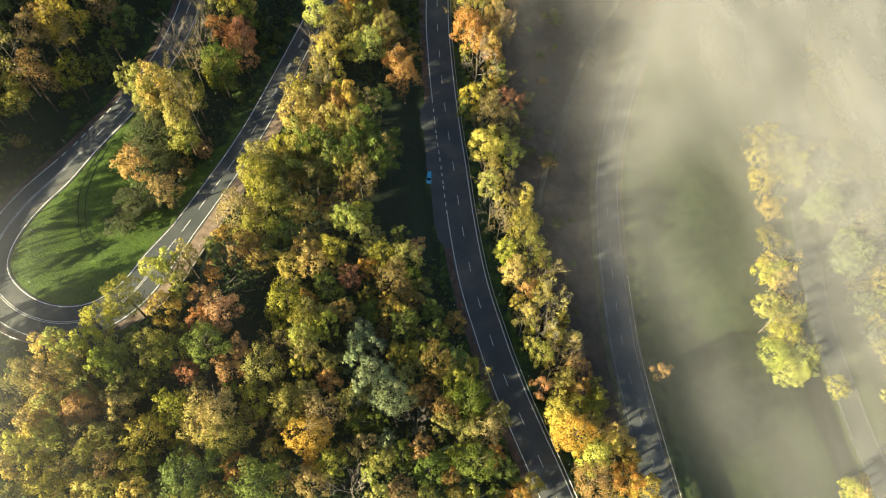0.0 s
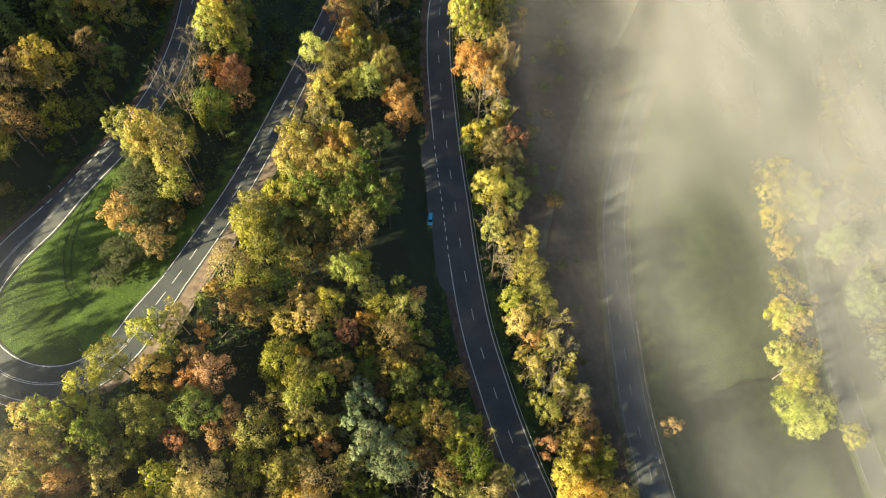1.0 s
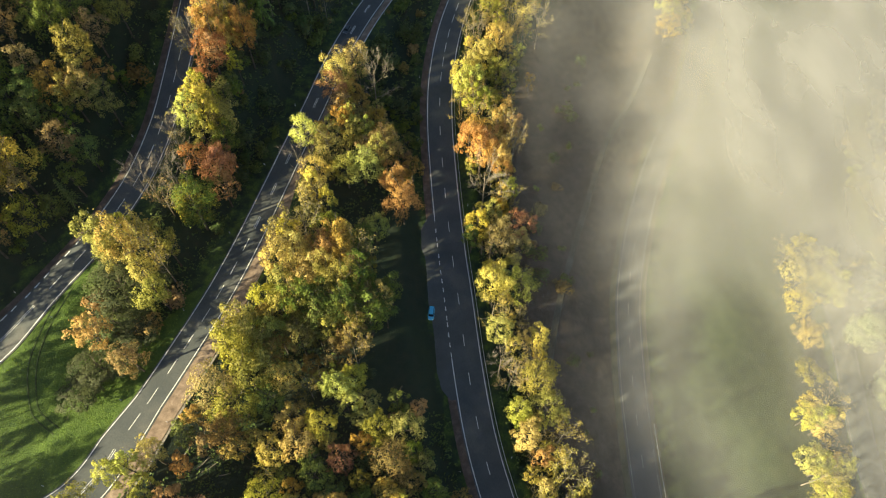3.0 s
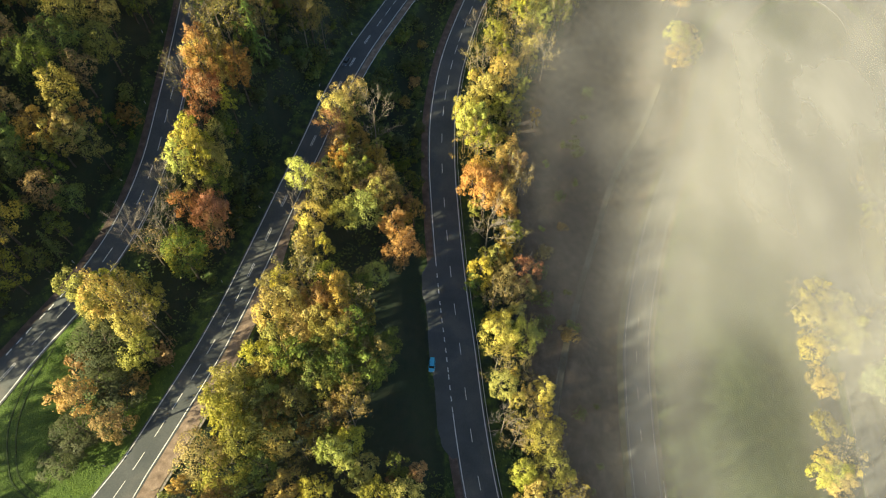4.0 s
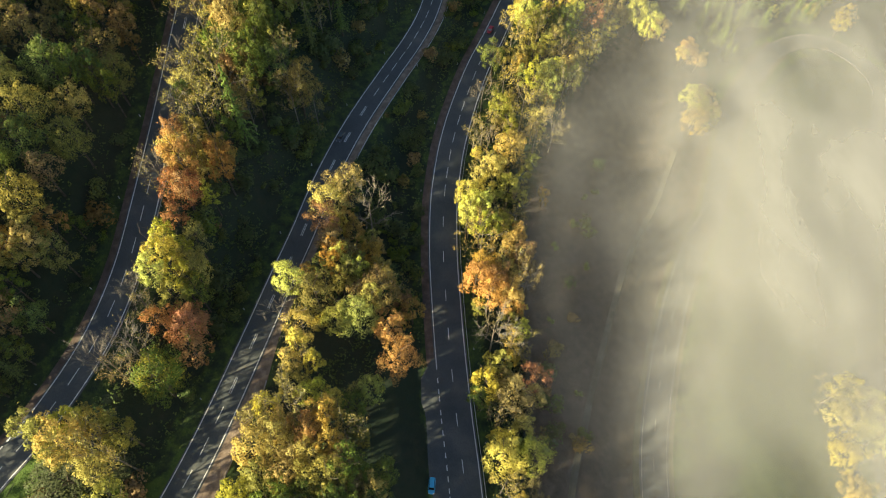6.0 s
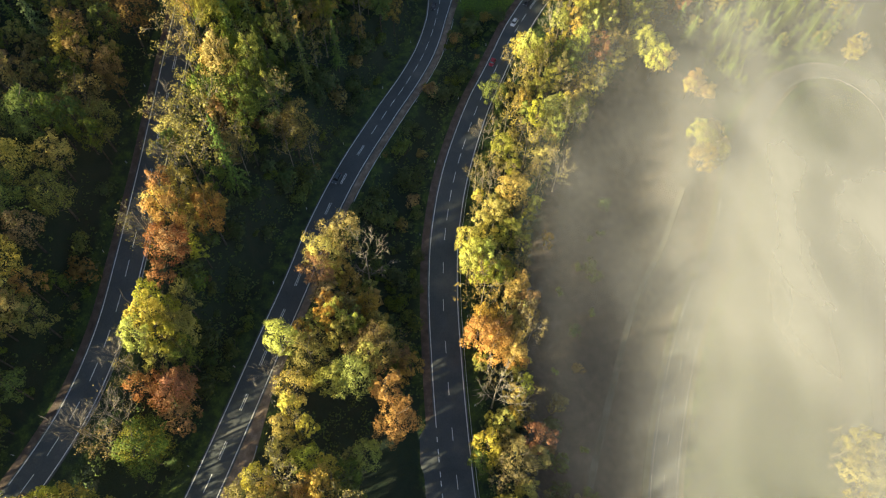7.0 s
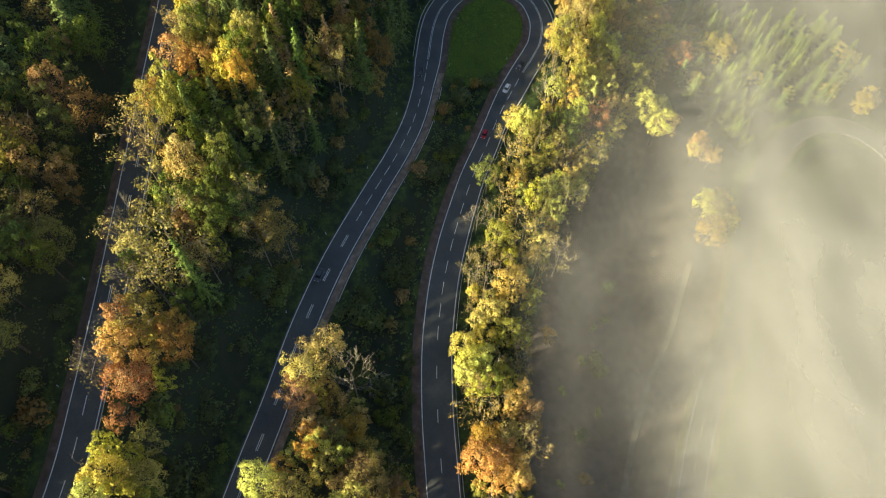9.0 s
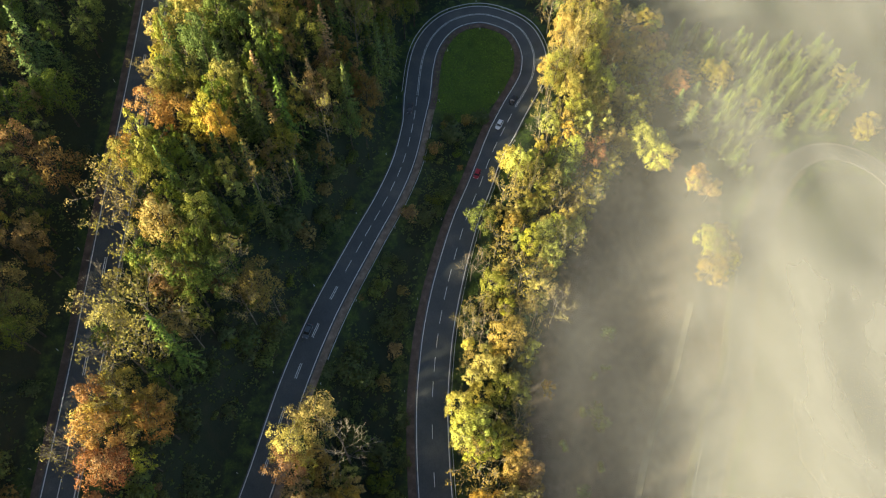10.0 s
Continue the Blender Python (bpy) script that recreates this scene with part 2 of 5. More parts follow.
# ---- lines of the roads and height of the ground ----
UPPER = [(-80, 520, 74), (-76, 450, 69.5), (-74.5, 390, 65), (-73.6, 320, 60), (-74, 270, 56), (-74.4, 238, 53.1), (-74.7, 215, 51.1),
         (-75.4, 192, 49.2), (-76.5, 176, 47.4), (-79, 162, 46), (-83, 150, 44.6), (-90, 136, 43), (-97, 125.5, 41.8),
         (-105, 113, 40.7), (-111.5, 104, 40.1), (-115.5, 96, 39.8), (-117.5, 88, 39.5), (-116.8, 81, 39.2),
         (-112.8, 75, 39), (-105.5, 69.6, 39), (-97.2, 66.9, 39), (-89, 67.4, 38.8), (-82.5, 71, 38.5)]
MIDDLE = [(-77.5, 77, 38.1), (-73.5, 86, 37.3), (-69, 96, 36.4), (-64.6, 106.8, 35.4), (-59.3, 120, 34.4), (-55.5, 131, 33.5),
          (-51.7, 143.7, 32.6), (-46.5, 163, 31.3), (-42, 180.5, 30), (-38, 195.2, 29), (-32.5, 217.5, 27.5), (-25.3, 239, 26),
          (-15.4, 261.3, 25), (-8, 277, 24.3), (-2.6, 291.3, 23.7), (0.8, 306, 23.1), (3, 321, 22.6), (4.8, 335, 22.4),
          (7.3, 345, 22.3), (11.8, 353, 22.3), (18.2, 358.7, 22.3), (28, 361, 22.3), (37, 357.6, 22.2), (43, 351.5, 22.2)]
LOWER = [(45.7, 341, 22.1), (44.5, 331, 22), (41.8, 324.5, 21.9), (37, 316, 21.8), (32, 306.5, 21.6), (26.6, 295.5, 21.3),
         (21.6, 283, 21), (16.5, 270.8, 20.6), (12.3, 258, 20.3), (8.9, 246, 20), (6.5, 235.5, 19.7), (4.9, 225.5, 19.4),
         (3.7, 214.5, 19), (3.3, 203, 18.6), (3.4, 192, 18.1), (3.9, 182, 17.5), (4.9, 166, 16.6), (6.5, 147, 15.5),
         (8.1, 132.5, 14.6), (9.9, 114.5, 13.5), (12.1, 98, 12.4), (14.3, 86.5, 11.7), (17.2, 75.5, 11), (20.3, 64.5, 10.4),
         (24, 53.3, 9.7), (28.2, 42.2, 9), (32.3, 31.6, 8.4), (42, 5, 7), (55, -30, 5.5), (80, -90, 3)]
VALLEY_ROWS = [(85, -90, 8), (70, -10, 4.5), (64, 35, 2.5), (61.5, 57, 1.8), (60.5, 75, 1), (61, 99, 0), (62.4, 119, -0.7), (65.3, 141, -1.8),
               (72, 165, -2.9), (81, 189, -4), (91.5, 210.5, -5), (101, 225, -5.6), (113, 256, -7), (124, 280, -8), (136.7, 298.8, -8.9),
               (147, 310, -9.2), (160, 316, -9.4), (172, 314.5, -9.6), (182, 306, -9.9), (187.5, 293, -10.4), (186, 280, -11),
               (178, 265, -11.8), (166, 239, -13.3), (154, 200, -15.5), (146, 155, -18.2), (143, 125, -19.7), (140.6, 91, -21.4),
               (142.3, 62, -22.9), (146, 35, -24.2), (160, -40, -28)]
TRACK_ROWS = [(30, 95, 4), (39, 132, 0), (46, 153.4, -2), (53, 172.3, -3), (65.5, 204, -4.6), (78, 225, -5.4), (90, 250, -6)]


def curve_points(rows, step=1.0):
    """Catmull-Rom line through the rows, sampled about every step metres."""
    p = np.array(rows, float)
    p = np.vstack([2 * p[0] - p[1], p, 2 * p[-1] - p[-2]])
    out = []
    for i in range(1, len(p) - 2):
        a, b, c, d = p[i - 1:i + 3]
        n = max(2, int(np.linalg.norm(c - b) / step))
        for u in np.arange(n) / n:
            out.append(0.5 * (2 * b + (c - a) * u + (2 * a - 5 * b + 4 * c - d) * u ** 2 + (3 * b - a - 3 * c + d) * u ** 3))
    out.append(p[-2])
    return np.array(out)


SERPENTINE = curve_points(UPPER + MIDDLE + LOWER)
VALLEY = curve_points(VALLEY_ROWS)
TRACK = curve_points(TRACK_ROWS)

# (-172, 135) and (-150, 148) raise the unseen slope to shade the left wood
ANCHORS = [(-160, 40, 60), (-172, 135, 104), (-150, 148, 86), (-150, 220, 86), (-150, 330, 92), (-160, 450, 100), (-230, 100, 110), (-240, 300, 122),
           (-110, 20, 38), (-60, -20, 26), (-120, -60, 40), (-40, 30, 25), (-30, 400, 36), (30, 400, 27), (80, 330, 8), (110, 400, 2),
           (30, 120, 6), (36, 180, 6), (34, 60, 3), (45, 250, 11), (60, 290, 12), (110, 100, -7), (110, 160, -9),
           (200, 100, -29), (215, 200, -26), (220, 320, -20), (300, 100, -36), (300, 350, -34), (160, 420, -8), (-22, 120, 22), (-28, 200, 23), (-46, 238, 44), (-50, 272, 54), (-41, 285, 50), (-50, 312, 64), (-47, 345, 68)]
ctrl = np.vstack([SERPENTINE[::9], VALLEY[::9], np.array(ANCHORS, float)])
gap = np.linalg.norm(ctrl[:, None, :2] - ctrl[None, :, :2], axis=2)
weights = np.linalg.solve(gap - 0.6 * np.eye(len(ctrl)), ctrl[:, 2] - ctrl[:, 2].mean())
road_line = np.vstack([SERPENTINE, VALLEY])


def near_road(x, y):
    """Distance to the nearest road line, and its height there."""
    dist, high = np.empty(len(x)), np.empty(len(x))
    for i in range(0, len(x), 4000):
        d2 = (x[i:i + 4000, None] - road_line[None, :, 0]) ** 2 + (y[i:i + 4000, None] - road_line[None, :, 1]) ** 2
        k = d2.argmin(1)
        dist[i:i + 4000], high[i:i + 4000] = np.sqrt(d2[np.arange(len(k)), k]), road_line[k, 2]
    return dist, high


def ground_z(x, y):
    x, y = np.atleast_1d(np.asarray(x, float)), np.atleast_1d(np.asarray(y, float))
    z = np.empty(len(x))
    for i in range(0, len(x), 4000):
        z[i:i + 4000] = np.hypot(x[i:i + 4000, None] - ctrl[None, :, 0], y[i:i + 4000, None] - ctrl[None, :, 1]) @ weights
    z = np.clip(z + ctrl[:, 2].mean(), -60, 130)
    dist, high = near_road(x, y)
    z += 0.5 * np.sin(x * 0.21 + 1.3 * np.sin(y * 0.13)) * np.clip((dist - 10) / 10, 0, 1)
    u = np.clip((dist - 8.0) / 9.0, 0, 1)
    u = u * u * (3 - 2 * u)
    return (high - 0.12) * (1 - u) + z * u

# ---- ground: one sheet to the horizon ----
def spread(low, high, step, far):
    inner = np.arange(low, high + step / 2, step)
    grow = step * np.cumsum(1.28 ** np.arange(1, 40))
    grow = grow[grow < far]
    return np.concatenate([low - grow[::-1], inner, high + grow])


def inside(x, y, poly):
    hit = np.zeros(len(x), bool)
    for (x0, y0), (x1, y1) in zip(poly, poly[1:] + poly[:1]):
        cross = (y0 > y) != (y1 > y)
        hit ^= cross & (x < (x1 - x0) * (y - y0) / (y1 - y0 + 1e-9) + x0)
    return hit


MEADOW_A = [(-78.5, 168), (-85, 155), (-93, 140), (-101, 127), (-109, 115), (-114, 104), (-115, 92), (-114, 83), (-108, 74), (-97, 70), (-88, 71),
            (-81, 77), (-76, 88), (-70, 101), (-64, 114), (-59, 126), (-56, 134), (-60, 132), (-66, 122), (-73, 113), (-80, 108), (-88, 112), (-88, 130), (-82, 150)]
MEADOW_B = [(8, 318), (10, 338), (15, 349), (24, 355), (34, 352), (39, 343), (38, 334), (33, 322), (25, 312), (14, 308)]
FIELD = [(68, 90), (70, 130), (80, 170), (95, 200), (110, 235), (128, 270), (150, 300), (172, 300), (240, 300), (240, 20), (75, 20), (68, 60)]
BANK = [(44, 40), (36, 80), (30, 120), (26, 160), (28, 205), (40, 245), (60, 280), (85, 310), (112, 300), (108, 250), (92, 212), (78, 184), (66, 150), (58, 110), (55, 75), (60, 40)]
gx, gy = spread(-190, 240, 2.2, 2600), spread(-30, 450, 2.2, 2600)
X, Y = np.meshgrid(gx, gy)
flat_x, flat_y = X.ravel(), Y.ravel()
Z = ground_z(flat_x, flat_y)
w = len(gx)
quads = [(j * w + i, j * w + i + 1, (j + 1) * w + i + 1, (j + 1) * w + i) for j in range(len(gy) - 1) for i in range(w - 1)]
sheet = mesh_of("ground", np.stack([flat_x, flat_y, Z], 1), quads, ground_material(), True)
road_gap = near_road(flat_x, flat_y)[0]
for name, polys in (("meadow", (MEADOW_A, MEADOW_B)), ("field", (FIELD,)), ("bank", (BANK,))):
    layer = sheet.attributes.new(name, "FLOAT", "POINT")
    value = np.zeros(len(flat_x))
    for poly in polys:
        if name != "meadow":                  # the field runs out softly
            soft = sum(inside(flat_x + 9 * math.cos(k * 2.4) * (k / 14) ** 0.5, flat_y + 9 * math.sin(k * 2.4) * (k / 14) ** 0.5, poly).astype(float) for k in range(15)) / 15
            value = np.maximum(value, soft)
            continue
        value = np.maximum(value, inside(flat_x, flat_y, poly).astype(float))
    if name == "meadow":                     # mown verges beside the roads
        value = np.maximum(value, 0.42 * (road_gap < 10))
    layer.data.foreach_set("value", value)
ground = tagged(new("ground", sheet), "steep forest floor of leaf litter, moss and grass", "ground", kind="structure")


# ---- roads ----
def along(line):
    """Unit tangents, sideways normals (to the right of the way) and the running length of a line."""
    t = np.gradient(line[:, :2], axis=0)
    t /= np.linalg.norm(t, axis=1)[:, None]
    run = np.concatenate([[0], np.cumsum(np.linalg.norm(np.diff(line[:, :2], axis=0), axis=1))])
    return t, np.stack([t[:, 1], -t[:, 0]], 1), run


def ribbon(name, line, offsets, material, first=0, last=None):
    """A strip along a line; offsets: (sideways, up) of each of its edges, the sides closed downwards."""
    _, side, _ = along(line)
    rows = range(first, last if last is not None else len(line))
    verts, faces, k = [], [], len(offsets)
    for i in rows:
        for s, up in offsets:
            s = s[i] if isinstance(s, np.ndarray) else s
            verts.append((line[i, 0] + side[i, 0] * s, line[i, 1] + side[i, 1] * s, line[i, 2] + up))
    for j in range(len(rows) - 1):
        for e in range(k - 1):
            a = j * k + e
            faces.append((a, a + k, a + k + 1, a + 1))
    return mesh_of(name, verts, faces, material)


def at_run(line, target):
    return int(np.abs(line[:, 1] - target[1] + 1j * (line[:, 0] - target[0])).argmin())


def smooth_between(run, a, b, value, soft=12.0):
    """value between the runs a and b, 0 outside, with soft ends."""
    return value * np.clip((run - a) / soft, 0, 1) * np.clip((b - run) / soft, 0, 1)


S_T, S_SIDE, S_RUN = along(SERPENTINE)
i_bend_a0, i_bend_a1 = at_run(SERPENTINE, (-111, 104)), at_run(SERPENTINE, (-75, 82))
i_bend_b0, i_bend_b1 = at_run(SERPENTINE, (1, 308)), at_run(SERPENTINE, (30, 303))
i_mid = at_run(SERPENTINE, (-42, 180))
i_low = at_run(SERPENTINE, (3.3, 203))
run_of = lambda i: S_RUN[i]
# half widths of the carriageway: wider in the bends and on the lowest stretch
half = 3.5 + smooth_between(S_RUN, run_of(i_bend_a0) - 20, run_of(i_bend_a1) + 15, 1.0) + smooth_between(S_RUN, run_of(i_bend_b0), run_of(i_bend_b1) + 10, 0.9) \
    + np.clip((S_RUN - run_of(i_bend_b1)) / 60, 0, 1) * 0.75
road = tagged(new("road_1", ribbon("road_1", SERPENTINE, [(-half - 0.5, -0.3), (-half - 0.45, 0.02), (half * 0, 0.08), (half + 0.45, 0.02), (half + 0.5, -0.3)], ASPHALT)),
              "dark asphalt two-lane mountain road winding through hairpin bends", "road", kind="structure")
valley_road = tagged(new("road_2", ribbon("road_2", VALLEY, [(-4.3, -0.3), (-4.25, 0.02), (0.0, 0.08), (4.25, 0.02), (4.3, -0.3)], ASPHALT)),
                     "grey asphalt valley road seen through the mist", "road", kind="structure")
# gravel shoulders; the one below the first bend is broad
i_wall = at_run(SERPENTINE, (-83, 70.5))
broad = 2.4 + smooth_between(S_RUN, run_of(i_wall), run_of(at_run(SERPENTINE, (-46, 164))), 2.0, 15)
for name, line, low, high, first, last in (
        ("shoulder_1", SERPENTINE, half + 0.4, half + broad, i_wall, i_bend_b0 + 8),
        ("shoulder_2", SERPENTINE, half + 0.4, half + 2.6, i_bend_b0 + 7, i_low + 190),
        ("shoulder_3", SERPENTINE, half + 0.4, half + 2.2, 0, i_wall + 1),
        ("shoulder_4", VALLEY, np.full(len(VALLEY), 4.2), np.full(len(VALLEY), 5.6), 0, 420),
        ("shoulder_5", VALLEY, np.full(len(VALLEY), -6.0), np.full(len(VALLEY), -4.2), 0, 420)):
    # shoulder_2 and shoulder_3 get the gravel with shade in its colour
    tagged(new(name, ribbon(name, line, [(low - 0.3, -0.35), (low, -0.02), (high, -0.03), (high + 0.4, -0.5)], {"shoulder_1": GRAVEL, "shoulder_2": SHADED_GRAVEL, "shoulder_3": SHADED_GRAVEL}.get(name, VERGE), first, min(last, len(line)))),
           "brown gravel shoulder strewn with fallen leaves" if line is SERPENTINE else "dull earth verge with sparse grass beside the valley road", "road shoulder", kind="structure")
track = tagged(new("track", ribbon("track", np.column_stack([TRACK[:, :2], ground_z(TRACK[:, 0], TRACK[:, 1])]),
                                   [(-1.9, -0.4), (-1.6, 0.06), (-0.4, 0.05), (0.0, 0.1), (0.4, 0.05), (1.6, 0.06), (1.9, -0.4)], EARTH)),
               "pale unpaved farm track in the mist", "track", kind="structure")
# retaining wall that holds the broad shoulder above the wood
i_end = at_run(SERPENTINE, (-57, 127))
wall_line = half + broad
retaining_wall = tagged(new("wall_retaining", ribbon("wall_retaining", SERPENTINE, [(wall_line + 0.42, -0.5), (wall_line + 0.42, 0.1), (wall_line + 0.78, 0.1), (wall_line + 0.95, -3.4)], STONE, i_wall + 3, i_end)),
                        "low grey stone retaining wall below the gravel shoulder", "retaining wall", kind="structure")
slab_bm = bmesh.new()
box(slab_bm, -0.27, 0.27, -0.48, 0.48, 0, 0.09)
slab = bpy.data.meshes.new("coping_stone")
slab_bm.to_mesh(slab)
slab_bm.free()
slab.materials.append(STONE)
for i in range(i_wall + 4, i_end - 1):
    child("coping_stone", slab, retaining_wall, pose(SERPENTINE[i, 0] + S_SIDE[i, 0] * (wall_line[i] + 0.6), SERPENTINE[i, 1] + S_SIDE[i, 1] * (wall_line[i] + 0.6), SERPENTINE[i, 2] + 0.1,
                                                     0, 0, math.degrees(math.atan2(S_T[i, 1], S_T[i, 0])) - 90))
# lay-by beside the lowest stretch
i_lay0, i_lay1 = at_run(SERPENTINE, (5.2, 162)), at_run(SERPENTINE, (11.5, 102))
lay_wide = np.interp(S_RUN, [run_of(i_lay0), run_of(i_lay0) + 14, run_of(i_lay1) - 14, run_of(i_lay1)], [half[i_lay0] + 1.2, 14.5, 14.5, half[i_lay1] + 1.2])
tagged(new("lay_by", ribbon("lay_by", SERPENTINE, [(half + 0.3, -0.4), (half + 0.42, 0.005), (lay_wide, 0.0), (lay_wide + 0.4, -0.6)], ASPHALT, i_lay0, i_lay1)),
       "dark worn asphalt lay-by beside the road", "lay-by", kind="structure")


# painted lines
def line_strip(name, line, offset, width, first, last, parent, material=PAINT):
    offset = offset if isinstance(offset, np.ndarray) else np.full(len(line), float(offset))
    up = 0.11 if parent is road or parent is valley_road else 0.05
    return child(name, ribbon(name, line, [(offset - width / 2, up), (offset + width / 2, up)], material, first, last), parent)


dash_meshes = {}


def dashes(line, side, run, offset, first, last, length, period, parent, width=0.17, material=PAINT):
    """Dashes of one length, each a thin bar of paint on the asphalt."""
    if (length, width) not in dash_meshes:
        bm = bmesh.new()
        box(bm, -width / 2, width / 2, -length / 2, length / 2, -0.01, 0.012)
        me = bpy.data.meshes.new("dash")
        bm.to_mesh(me)
        bm.free()
        me.materials.append(material)
        dash_meshes[length, width] = me
    at = run[first] + period / 2
    while at < run[min(last, len(run) - 1)]:
        i = int(np.searchsorted(run, at))
        off = offset[i] if isinstance(offset, np.ndarray) else offset
        a, b = line[max(i - 2, 0)], line[min(i + 2, len(line) - 1)]
        d = Vector((b - a).tolist())
        place = Vector((line[i, 0] + side[i, 0] * off, line[i, 1] + side[i, 1] * off, line[i, 2] + 0.11))
        child("dash", dash_meshes[length, width], parent, Matrix.Translation(place) @ d.to_track_quat("Y", "Z").to_matrix().to_4x4())
        at += period


n_s = len(SERPENTINE)
EDGE = half - 0.05
line_strip("edge_line", SERPENTINE, -EDGE, 0.24, 0, n_s, road)
stops = [0, at_run(SERPENTINE, (-89, 137)), at_run(SERPENTINE, (-104, 114)), at_run(SERPENTINE, (5.6, 158)), at_run(SERPENTINE, (9.9, 114)), n_s]
for a, b in ((0, 1), (2, 3), (4, 5)):
    line_strip("edge_line", SERPENTINE, EDGE, 0.24, stops[a], stops[b], road)
dashes(SERPENTINE, S_SIDE, S_RUN, EDGE, stops[1], stops[2], 1.8, 3.6, road, 0.3)
dashes(SERPENTINE, S_SIDE, S_RUN, EDGE, stops[3], stops[4], 1.4, 2.9, road, 0.25)
for off in (-0.22, 0.22):                    # double solid line through both bends
    line_strip("centre_line", SERPENTINE, off, 0.15, at_run(SERPENTINE, (-101, 119)), at_run(SERPENTINE, (-74, 85)), road)
    line_strip("centre_line", SERPENTINE, off, 0.15, at_run(SERPENTINE, (3, 321)), at_run(SERPENTINE, (36, 314)), road)
    dashes(SERPENTINE, S_SIDE, S_RUN, off, at_run(SERPENTINE, (-52, 143)), at_run(SERPENTINE, (-20, 250)), 4.4, 12.4, road)
    dashes(SERPENTINE, S_SIDE, S_RUN, off, 0, at_run(SERPENTINE, (-75, 205)), 4.4, 12.4, road)
for a, b, length, period in (((-75, 203), (-101, 119), 4.4, 8.6), ((-74, 86), (-53, 141), 4.4, 7.8), ((-20, 250), (3, 320), 4.0, 6.2),
                             ((36, 314), (3.7, 214), 4.2, 7.0), ((3.7, 212), (80, -90), 3.6, 12.3)):
    dashes(SERPENTINE, S_SIDE, S_RUN, 0.0, at_run(SERPENTINE, a), at_run(SERPENTINE, b), length, period, road)
V_T, V_SIDE, V_RUN = along(VALLEY)
for off in (-3.6, 3.7):
    line_strip("edge_line", VALLEY, off, 0.13, 0, len(VALLEY), valley_road, PAINT_WORN)
dashes(VALLEY, V_SIDE, V_RUN, 0.0, 0, 330, 3.6, 12.3, valley_road, 0.16, PAINT_WORN)


# ---- guard rails and delineators ----
def post_mesh(name, wx, wy, high, material):
    bm = bmesh.new()
    v = box(bm, -wx / 2, wx / 2, -wy / 2, wy / 2, -0.5, high)
    for i in (4, 5):
        v[i].co.z -= wy * 0.4
    me = bpy.data.meshes.new(name)
    bm.to_mesh(me)
    bm.free()
    me.materials.append(material)
    return me


RAIL_POST = post_mesh("post", 0.12, 0.1, 0.62, STEEL)


def guard_rail(line, offset, first, last, label):
    """A W-beam on steel posts along the roadside."""
    offset = offset if isinstance(offset, np.ndarray) else np.full(len(line), float(offset))
    t, side, run = along(line)
    base = tagged(new("guard_rail"), label, "guard rail", "guard rails along the road")
    o = offset
    wave = [(o - 0.04, 0.45), (o + 0.05, 0.51), (o - 0.03, 0.58), (o - 0.03, 0.64), (o + 0.05, 0.71), (o - 0.04, 0.77), (o - 0.06, 0.77), (o + 0.02, 0.7), (o - 0.06, 0.6), (o - 0.06, 0.45)]
    child("beam", ribbon("beam", line, wave, STEEL, first, last), base)
    for i in range(first, last, 4):
        a = math.atan2(t[i, 1], t[i, 0]) - math.pi / 2
        child("post", RAIL_POST, base, Matrix.Translation((line[i, 0] + side[i, 0] * (o[i] - 0.12), line[i, 1] + side[i, 1] * (o[i] - 0.12), line[i, 2])) @ Matrix.Rotation(a, 4, "Z"))
    return base


STEEL_LABEL = "galvanised steel guard rail on posts beside the asphalt road"
guard_rail(SERPENTINE, -half - 0.9, i_bend_b1, at_run(SERPENTINE, (45, -5)), STEEL_LABEL)
guard_rail(SERPENTINE, half + 3.0, at_run(SERPENTINE, (-30, 226)), at_run(SERPENTINE, (1.5, 309)), STEEL_LABEL)
guard_rail(SERPENTINE, half + broad + 0.1, at_run(SERPENTINE, (-56, 129)), at_run(SERPENTINE, (-49, 153)), STEEL_LABEL)
guard_rail(SERPENTINE, -half - 1.0, at_run(SERPENTINE, (3, 322)), at_run(SERPENTINE, (41, 323)), STEEL_LABEL)
guard_rail(SERPENTINE, half + 1.9, at_run(SERPENTINE, (-117, 88)), at_run(SERPENTINE, (-86, 69)), STEEL_LABEL)
guard_rail(SERPENTINE, -half - 0.9, at_run(SERPENTINE, (-73.6, 320)), at_run(SERPENTINE, (-82, 152)), STEEL_LABEL)
guard_rail(VALLEY, 4.9, 30, 190, STEEL_LABEL)
guard_rail(VALLEY, 4.9, 440, 480, STEEL_LABEL)

# delineator: white post with a dark band
delineator = tagged(new("delineator"), "white plastic roadside post with a black band", "delineator post", "delineators along the road")
child("post", post_mesh("post", 0.16, 0.14, 1.05, POST_WHITE), delineator)
band_bm = bmesh.new()
box(band_bm, -0.086, 0.086, -0.076, 0.076, 0.72, 0.9)
part("band", band_bm, TYRE, delineator, "black band with reflector")
delineator_places = []
for i in range(40, n_s, 26):
    for s in (-1, 1):
        off = s * (half[i] + (3.4 if s > 0 else 2.6))
        delineator_places.append((SERPENTINE[i, 0] + S_SIDE[i, 0] * off, SERPENTINE[i, 1] + S_SIDE[i, 1] * off))
delineator_places = np.array([p for p in delineator_places if not (-14 < p[0] < 6 and 98 < p[1] < 166)])
